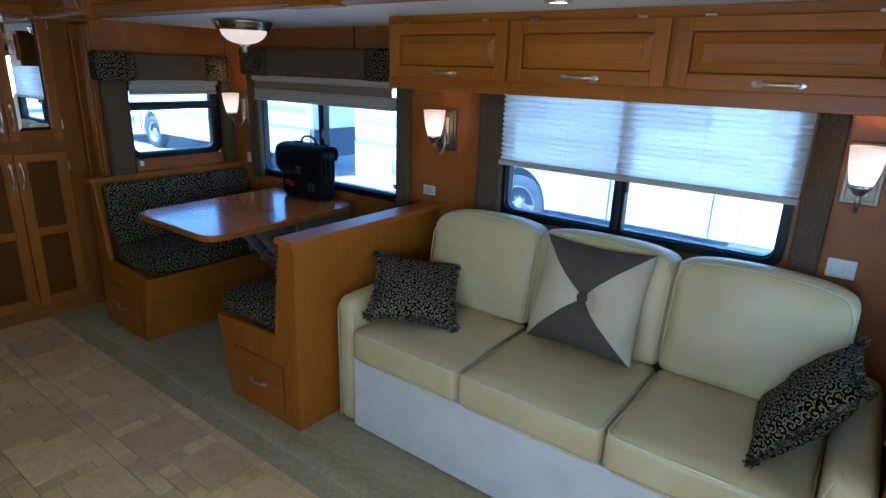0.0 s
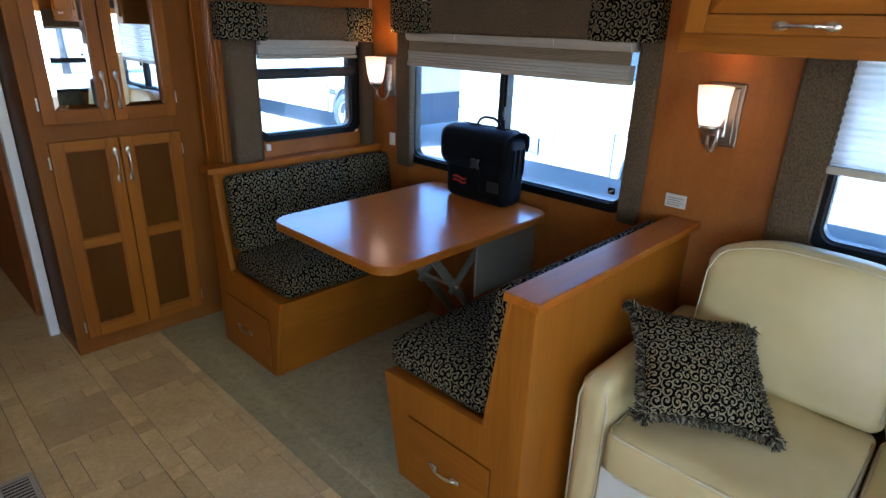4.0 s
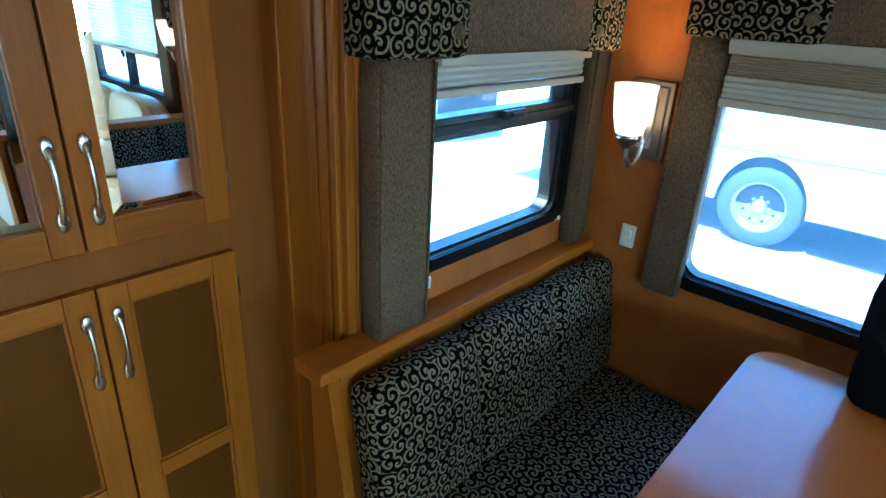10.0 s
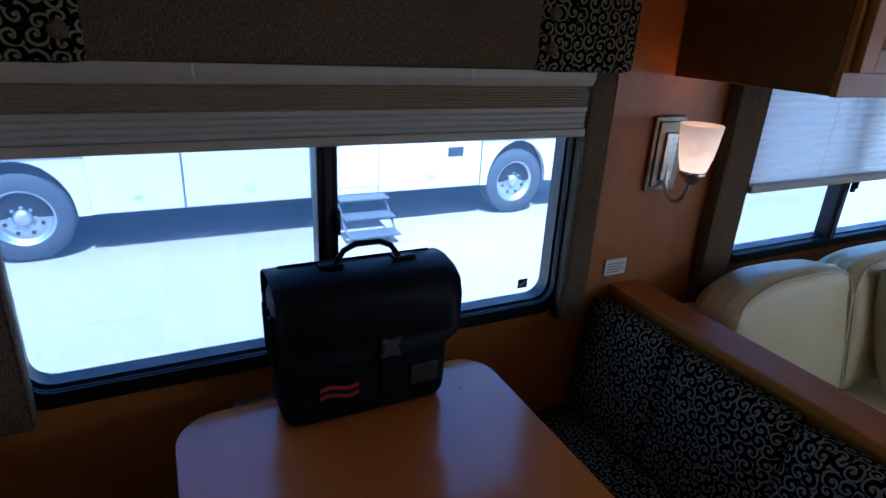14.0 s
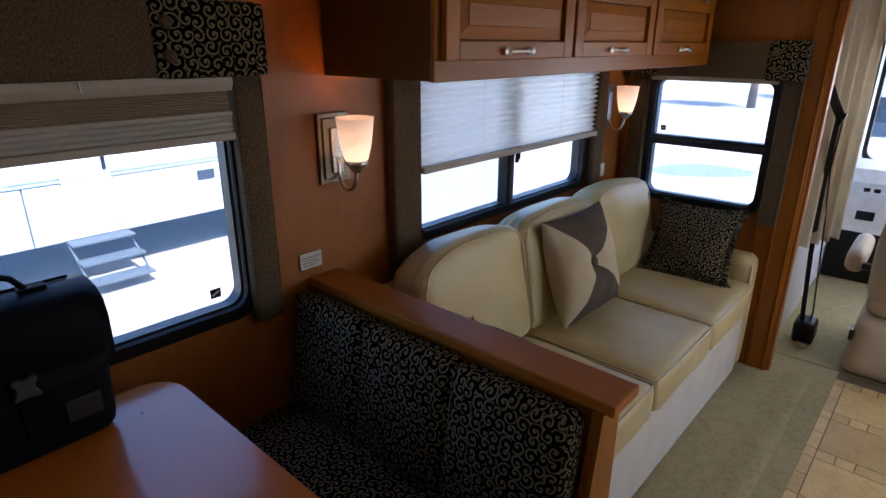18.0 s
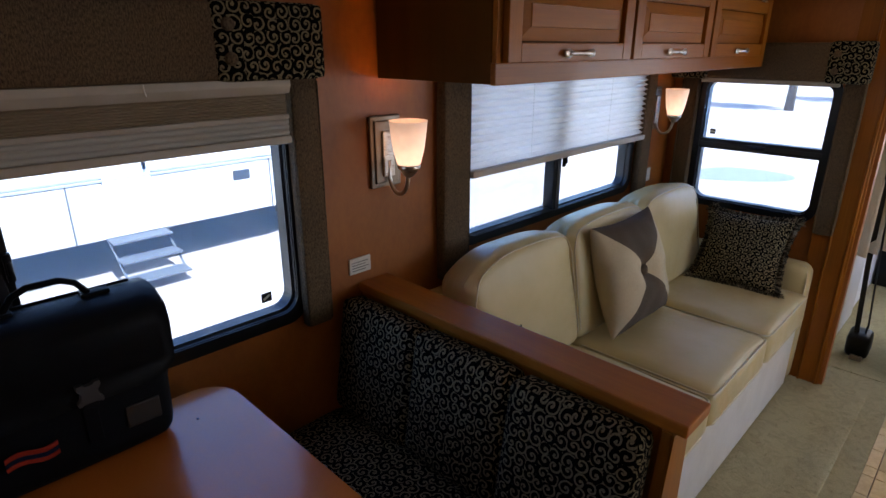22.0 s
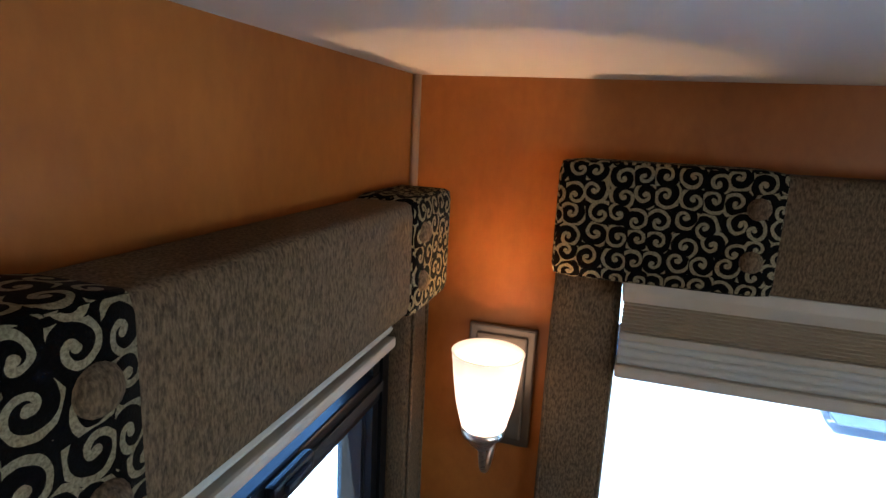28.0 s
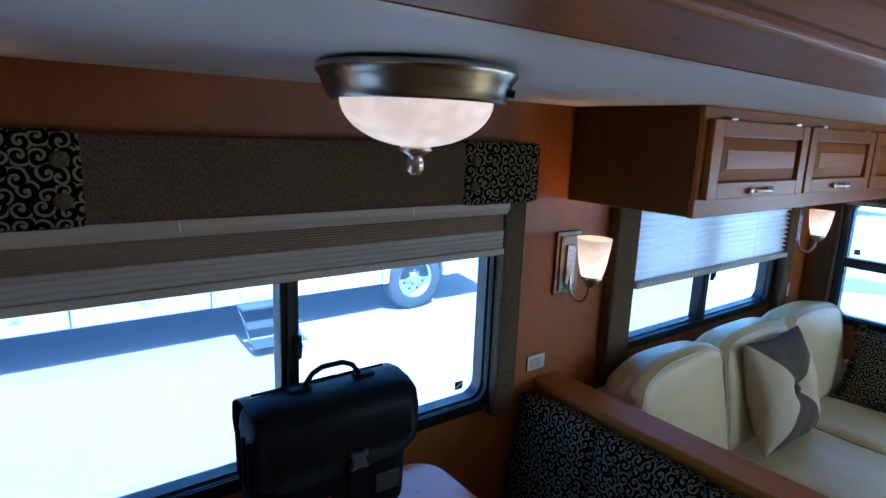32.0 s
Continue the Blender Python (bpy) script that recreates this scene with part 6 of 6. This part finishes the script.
M_GRAVEL = gravel()
M_COACH = plain("white_coach_paint", (0.70, 0.71, 0.70), 0.25, 0.03, 2.0, 0.02)
M_COACH_LOW = plain("cream_coach_paint", (0.56, 0.51, 0.45), 0.3, 0.03, 2.0, 0.02)
M_COACH_DARK = plain("dark_coach_glass", (0.03, 0.04, 0.05), 0.1, 0.1, 2.0, 0.02)
M_LINE = plain("panel_gap", (0.10, 0.11, 0.12), 0.6)
M_STEP = plain("dark_step_metal", (0.075, 0.08, 0.09), 0.6, 0.1, 8.0)
M_GREY = plain("grey_coach_stripe", (0.32, 0.35, 0.40), 0.35, 0.05, 3.0, 0.02)
GROUND = -0.86
tagged(part("ground", box(-300, 300, -300, 300, GROUND - 0.1, GROUND), M_GRAVEL), "sunlit pale gravel lot", "ground", kind="structure")


# an oval cast shadow on the lot, drawn as a thin dark sheet
M_GROUND_SHADOW = plain("shaded_gravel", (0.17, 0.175, 0.19), 0.7, 0.1, 30)
patch = [(11.75 + (0.82 + 0.06 * math.sin(3 * a)) * math.cos(a) - 0.34 * math.sin(a), 2.5 + 0.92 * math.sin(a) + 0.05 * math.cos(2 * a)) for a in (k * math.pi / 24 for k in range(48))]
tagged(part("damp_patch", prism(patch, "z", GROUND + 0.001, GROUND + 0.006), M_GROUND_SHADOW), "oval shadow on the gravel, laid down as a dark sheet", "ground", kind="structure")


def wheel(parent, x, y, z, r=0.47):
    w = part("wheel", moved(lathe([(0.30, -0.12), (0.44, -0.13), (r, -0.09), (r, 0.09), (0.44, 0.13), (0.30, 0.12)], 40), pose(x, y, z, 90)), M_TYRE, parent, "black tyre with a bright metal wheel", smooth=True)
    part("rim", moved(lathe([(0.0, 0.125), (0.06, 0.12), (0.085, 0.10), (0.09, 0.045), (0.125, 0.035), (0.15, 0.055), (0.20, 0.06), (0.235, 0.02), (0.262, 0.03), (0.275, 0.10), (0.305, 0.115), (0.305, 0.06)], 40), pose(x, y, z, 90)), M_CHROME, w, smooth=True)
    for k in range(8):
        a = k * math.pi / 4
        part("lug", moved(lathe([(0.0, 0.085), (0.017, 0.08), (0.018, 0.02)], 8), pose(x, y, z, 90) @ pose(0.112 * math.cos(a), 0.112 * math.sin(a), 0)), M_CHROME, w)
        part("hand_hole", moved(lathe([(0.0, 0.0625), (0.021, 0.0625), (0.024, 0.05)], 12), pose(x, y, z, 90) @ pose(0.178 * math.cos(a + 0.39), 0.178 * math.sin(a + 0.39), 0)), M_RUBBER, w)


M_CHROME = metal("bright_wheel", (0.50, 0.52, 0.55), 0.42)


def coach(x0, x1, y, wheels, step_x, label, louver=None, deep=2.45, bays=()):
    """A parked motor coach, its side at y facing the window wall."""
    t = thing("motor_coach", label, "motorhome", "parked motorhomes")
    top, skirt = 2.35, -0.39
    body = part("body", box(x0, x1, y, y + deep, 0.27, top, 0.12, None, 3), M_COACH, t)
    edges = [x0 + 0.05]
    for wx in wheels:
        edges += [wx - 0.62, wx + 0.62]
    edges.append(x1 - 0.05)
    for a, b in zip(edges[::2], edges[1::2]):
        part("skirt", box(a, b, y + 0.01, y + 0.12, skirt, 0.28, 0.015), M_COACH_LOW, t)
        inside = [p for p in bays if a < p < b]
        n = max(1, round((b - a) / 1.15))
        cuts = [a] + inside + [b] if inside else [a + (b - a) * k / n for k in range(n + 1)]
        for p, q in zip(cuts, cuts[1:]):
            u, v = p + 0.012, q - 0.012
            dr = part("bay_door", box(u, v, y - 0.012, y + 0.009, skirt + 0.02, 0.25, 0.006), M_COACH_LOW, t)
            if v - u < 0.5:
                continue
            part("bay_latch", box((u + v) / 2 - 0.05, (u + v) / 2 + 0.05, y - 0.020, y - 0.011, skirt + 0.14, skirt + 0.20, 0.004), M_GREY, dr)
            part("panel_gap", box(v + 0.006, v + 0.018, y - 0.0135, y + 0.009, skirt + 0.01, 0.26), M_LINE, t)
    part("rub_rail", box(x0 + 0.05, x1 - 0.05, y - 0.020, y + 0.01, 0.265, 0.290, 0.005), M_GREY, t)
    part("underbody", box(x0 + 0.3, x1 - 0.3, y + 0.25, y + deep - 0.2, -0.45, 0.27), M_RUBBER, t)
    for wx in wheels:
        arch = [(wx + 0.60 * math.cos(radians(a)), -0.39 + 0.65 * math.sin(radians(a))) for a in range(0, 181, 12)]
        part("wheel_well", prism(arch, "y", y + 0.10, y + 0.45), M_RUBBER, t)
        bm = bmesh.new()
        box(wx - 0.62, wx + 0.62, y + 0.012, y + 0.10, 0.25, 0.28, 0, bm)
        inner = [(wx + 0.50 * math.cos(radians(a)), -0.39 + 0.61 * math.sin(radians(a))) for a in range(0, 181, 12)]
        rim = [(wx + max(-0.62, min(0.62, 0.95 * math.cos(radians(a)))), -0.39 + min(0.645, 1.0 * math.sin(radians(a)))) for a in range(0, 181, 12)]
        for (a0, b0), (a1, b1), (c0, d0), (c1, d1) in zip(rim, rim[1:], inner, inner[1:]):
            q = [bm.verts.new(p) for p in ((a0, y + 0.013, b0), (a1, y + 0.013, b1), (c1, y + 0.013, d1), (c0, y + 0.013, d0), (c1, y + 0.10, d1), (c0, y + 0.10, d0))]
            bm.faces.new(q[:4])
            bm.faces.new((q[3], q[2], q[4], q[5]))
        part("wheel_arch", bm, M_COACH_LOW, t)
        wheel(t, wx, y + 0.17, GROUND + 0.472)
    part("stripe", box(x0 + 0.15, x1 - 0.15, y - 0.004, y + 0.004, 0.62, 0.78), M_GREY, t)
    k = 0
    u = x0 + 1.2
    while u < x1 - 1.4:
        w = part("window", box(u, u + 1.1, y - 0.014, y + 0.004, 1.05, 1.75, 0.004), M_COACH_DARK, t)
        part("window_trim", ring(round_rect(u - 0.03, u + 1.13, 1.02, 1.78, 0.06), round_rect(u + 0.01, u + 1.09, 1.06, 1.74, 0.05), "y", y - 0.022, y - 0.002), M_BLACK, w)
        u += 1.9 + 0.4 * (k % 2)
        k += 1
    if louver:
        part("louver_panel", box(louver - 0.42, louver + 0.42, y - 0.012, y + 0.004, -0.28, 0.02, 0.004), M_COACH_LOW, t)
        for i in range(7):
            part("louver_slat", moved(box(-0.38, 0.38, -0.012, 0.012, -0.004, 0.004), pose(louver, y - 0.018, -0.25 + i * 0.04, 35)), M_GREY, t)
    if step_x is not None:
        part("entry_door", box(step_x - 0.25, step_x + 0.25, y - 0.018, y + 0.006, -0.28, 1.75, 0.008), M_COACH, t)
        part("entry_handle", box(step_x + 0.17, step_x + 0.21, y - 0.05, y - 0.018, 0.35, 0.60, 0.008), M_BLACK, t)
        s = part("entry_steps", box(step_x - 0.32, step_x + 0.32, y - 0.24, y + 0.02, -0.40, -0.375, 0.006), M_STEP, t, "folding dark grey metal entry steps")
        for i, (d, z) in enumerate(((0.46, -0.57), (0.66, -0.74))):
            part("tread", box(step_x - 0.32, step_x + 0.32, y - d, y - d + 0.24, z, z + 0.025, 0.006), M_STEP, s)
        for e in (-0.31, 0.31):
            part("side_arm", tube([(step_x + e, y - 0.05, -0.40), (step_x + e, y - 0.30, -0.57), (step_x + e, y - 0.50, -0.74)], 0.014, 8), M_STEP, s)
    part("vent_hatch", box(x1 - 2.84, x1 - 2.61, y - 0.018, y + 0.004, 0.045, 0.172, 0.004), M_COACH_DARK, t)
    return t


coach(-6.3, 5.1, 5.55, (-2.53, 3.40), 1.03, "long white motorhome with bay doors and entry steps, parked on gravel", -4.85, bays=(-0.994, 0.421, 0.777, 1.275, 2.80))
coach(-19.5, -8.3, 6.2, (-15.6, -10.6), None, "white motorhome with grey stripes, parked further along the lot", -17.0)
front_coach = coach(20.0, 28.5, -1.6, (22.0, 26.5), None, "white motorhome seen end-on through the windshield", None)
part("spare_wheel_cover", moved(lathe([(0.0, 0.17), (0.30, 0.16), (0.39, 0.12), (0.40, 0.0), (0.0, 0.0)], 32), pose(20.0, -0.62, 1.22, 0, -90, 0)), M_GREY, front_coach, "round grey spare wheel cover", smooth=True)


def tree(x, y, h, seed):
    rng = random.Random(seed)
    t = thing("tree", "leafy green tree at the edge of the lot", "tree", "lot trees")
    part("trunk", tube([(x, y, GROUND - 0.05), (x + 0.1, y, GROUND + h * 0.25), (x + 0.05, y + 0.1, GROUND + h * 0.6)], 0.16, 8, [1.2, 0.9, 0.5]), M_TRUNK, t, smooth=True)
    bm = bmesh.new()
    for k in range(1400):
        a, b2, r = rng.uniform(0, 6.283), rng.uniform(-1, 1), rng.random() ** 0.5
        lobe = 0.75 + 0.35 * noise.noise(Vector((math.cos(a) * 2, math.sin(a) * 2, b2 * 2 + seed)))
        p = Vector((x + math.cos(a) * r * h * 0.32 * lobe * math.sqrt(1 - b2 * b2 * 0.8), y + math.sin(a) * r * h * 0.32 * lobe * math.sqrt(1 - b2 * b2 * 0.8), GROUND + h * (0.66 + 0.34 * b2 * lobe)))
        q = Euler((rng.uniform(0, 6), rng.uniform(0, 6), rng.uniform(0, 6))).to_matrix()
        s = rng.uniform(0.10, 0.22)
        vs = [bm.verts.new(p + q @ Vector(c) * s) for c in ((-1, 0, 0), (0, -0.5, 0.1), (1, 0, 0), (0, 0.5, 0.1))]
        bm.faces.new(vs)
    part("crown", bm, M_LEAF, t)


M_TRUNK = plain("bark", (0.12, 0.09, 0.06), 0.9, 0.2, 8)
M_LEAF = plain("leaves", (0.06, 0.11, 0.035), 0.6, 0.35, 3)
for k, (x, y, h) in enumerate(((33, 2.5, 8), (34, -3.5, 8), (26.5, 5.5, 6.5), (-24, 9, 8))):
    tree(x, y, h, k + 2)


# ---- floor tiles ----
def tile_mesh(w, d):
    bm = box(0.0016, w - 0.0016, 0.0016, d - 0.0016, -0.0058, 0.0, 0)
    top = [e for e in bm.edges if all(v.co.z > -0.001 for v in e.verts)]
    bmesh.ops.bevel(bm, geom=top, offset=0.0015, segments=1, affect="EDGES")
    me = finish(bm)
    me.materials.append(M_TILE)
    return me


U = 0.0722
SIZES = {}
floor_ob = bpy.data.objects["floor"]
rng = random.Random(5)
count = 0
rest = bmesh.new()
for r_i in range(-1, 6):
    for c_i in range(-9, 12):
        bx = -1.205 + c_i * 5 * U + (r_i % 2) * 2 * U
        by = -1.325 - (r_i + 1) * 5 * U + 5 * U
        cell = [(0, -4, 4, 4), (4, -4, 1, 2), (4, -2, 1, 1), (4, -1, 1, 1), (0, -5, 2, 1), (2, -5, 1, 1), (3, -5, 2, 1)]
        if (c_i + r_i) % 3 == 0:
            cell = [(0, -3, 4, 3), (0, -4, 1, 1), (1, -4, 2, 1), (3, -4, 1, 1)] + cell[1:]
        for i, j, w, d in cell:
            x, y = bx + i * U, by + j * U
            w2, d2 = w * U, d * U
            if y + d2 > -1.279:
                d2 = -1.279 - y
            if d2 < 0.015 or y < BACK or x < -4.5 or x + w2 > 4.8 or (x + w2 > 2.50 and y + d2 > -2.2):
                continue
            near = -2.2 < x < 2.4 and y > -2.1
            if near and count < 300:
                key = (round(w2, 4), round(d2, 4))
                if key not in SIZES:
                    SIZES[key] = tile_mesh(*key)
                ob = new("tile", SIZES[key])
                ob.parent = floor_ob
                ob.location = (x, y, 0)
                count += 1
            else:
                box(x + 0.0015, x + w2 - 0.0015, y + 0.0015, y + d2 - 0.0015, -0.0058, -0.0002, 0, rest)
me = finish(rest)
me.materials.append(M_TILE)
rest_ob = new("tile_field", me)
rest_ob.parent = floor_ob
tagged(rest_ob, "tan stone-look floor tiles", kind="stuff")
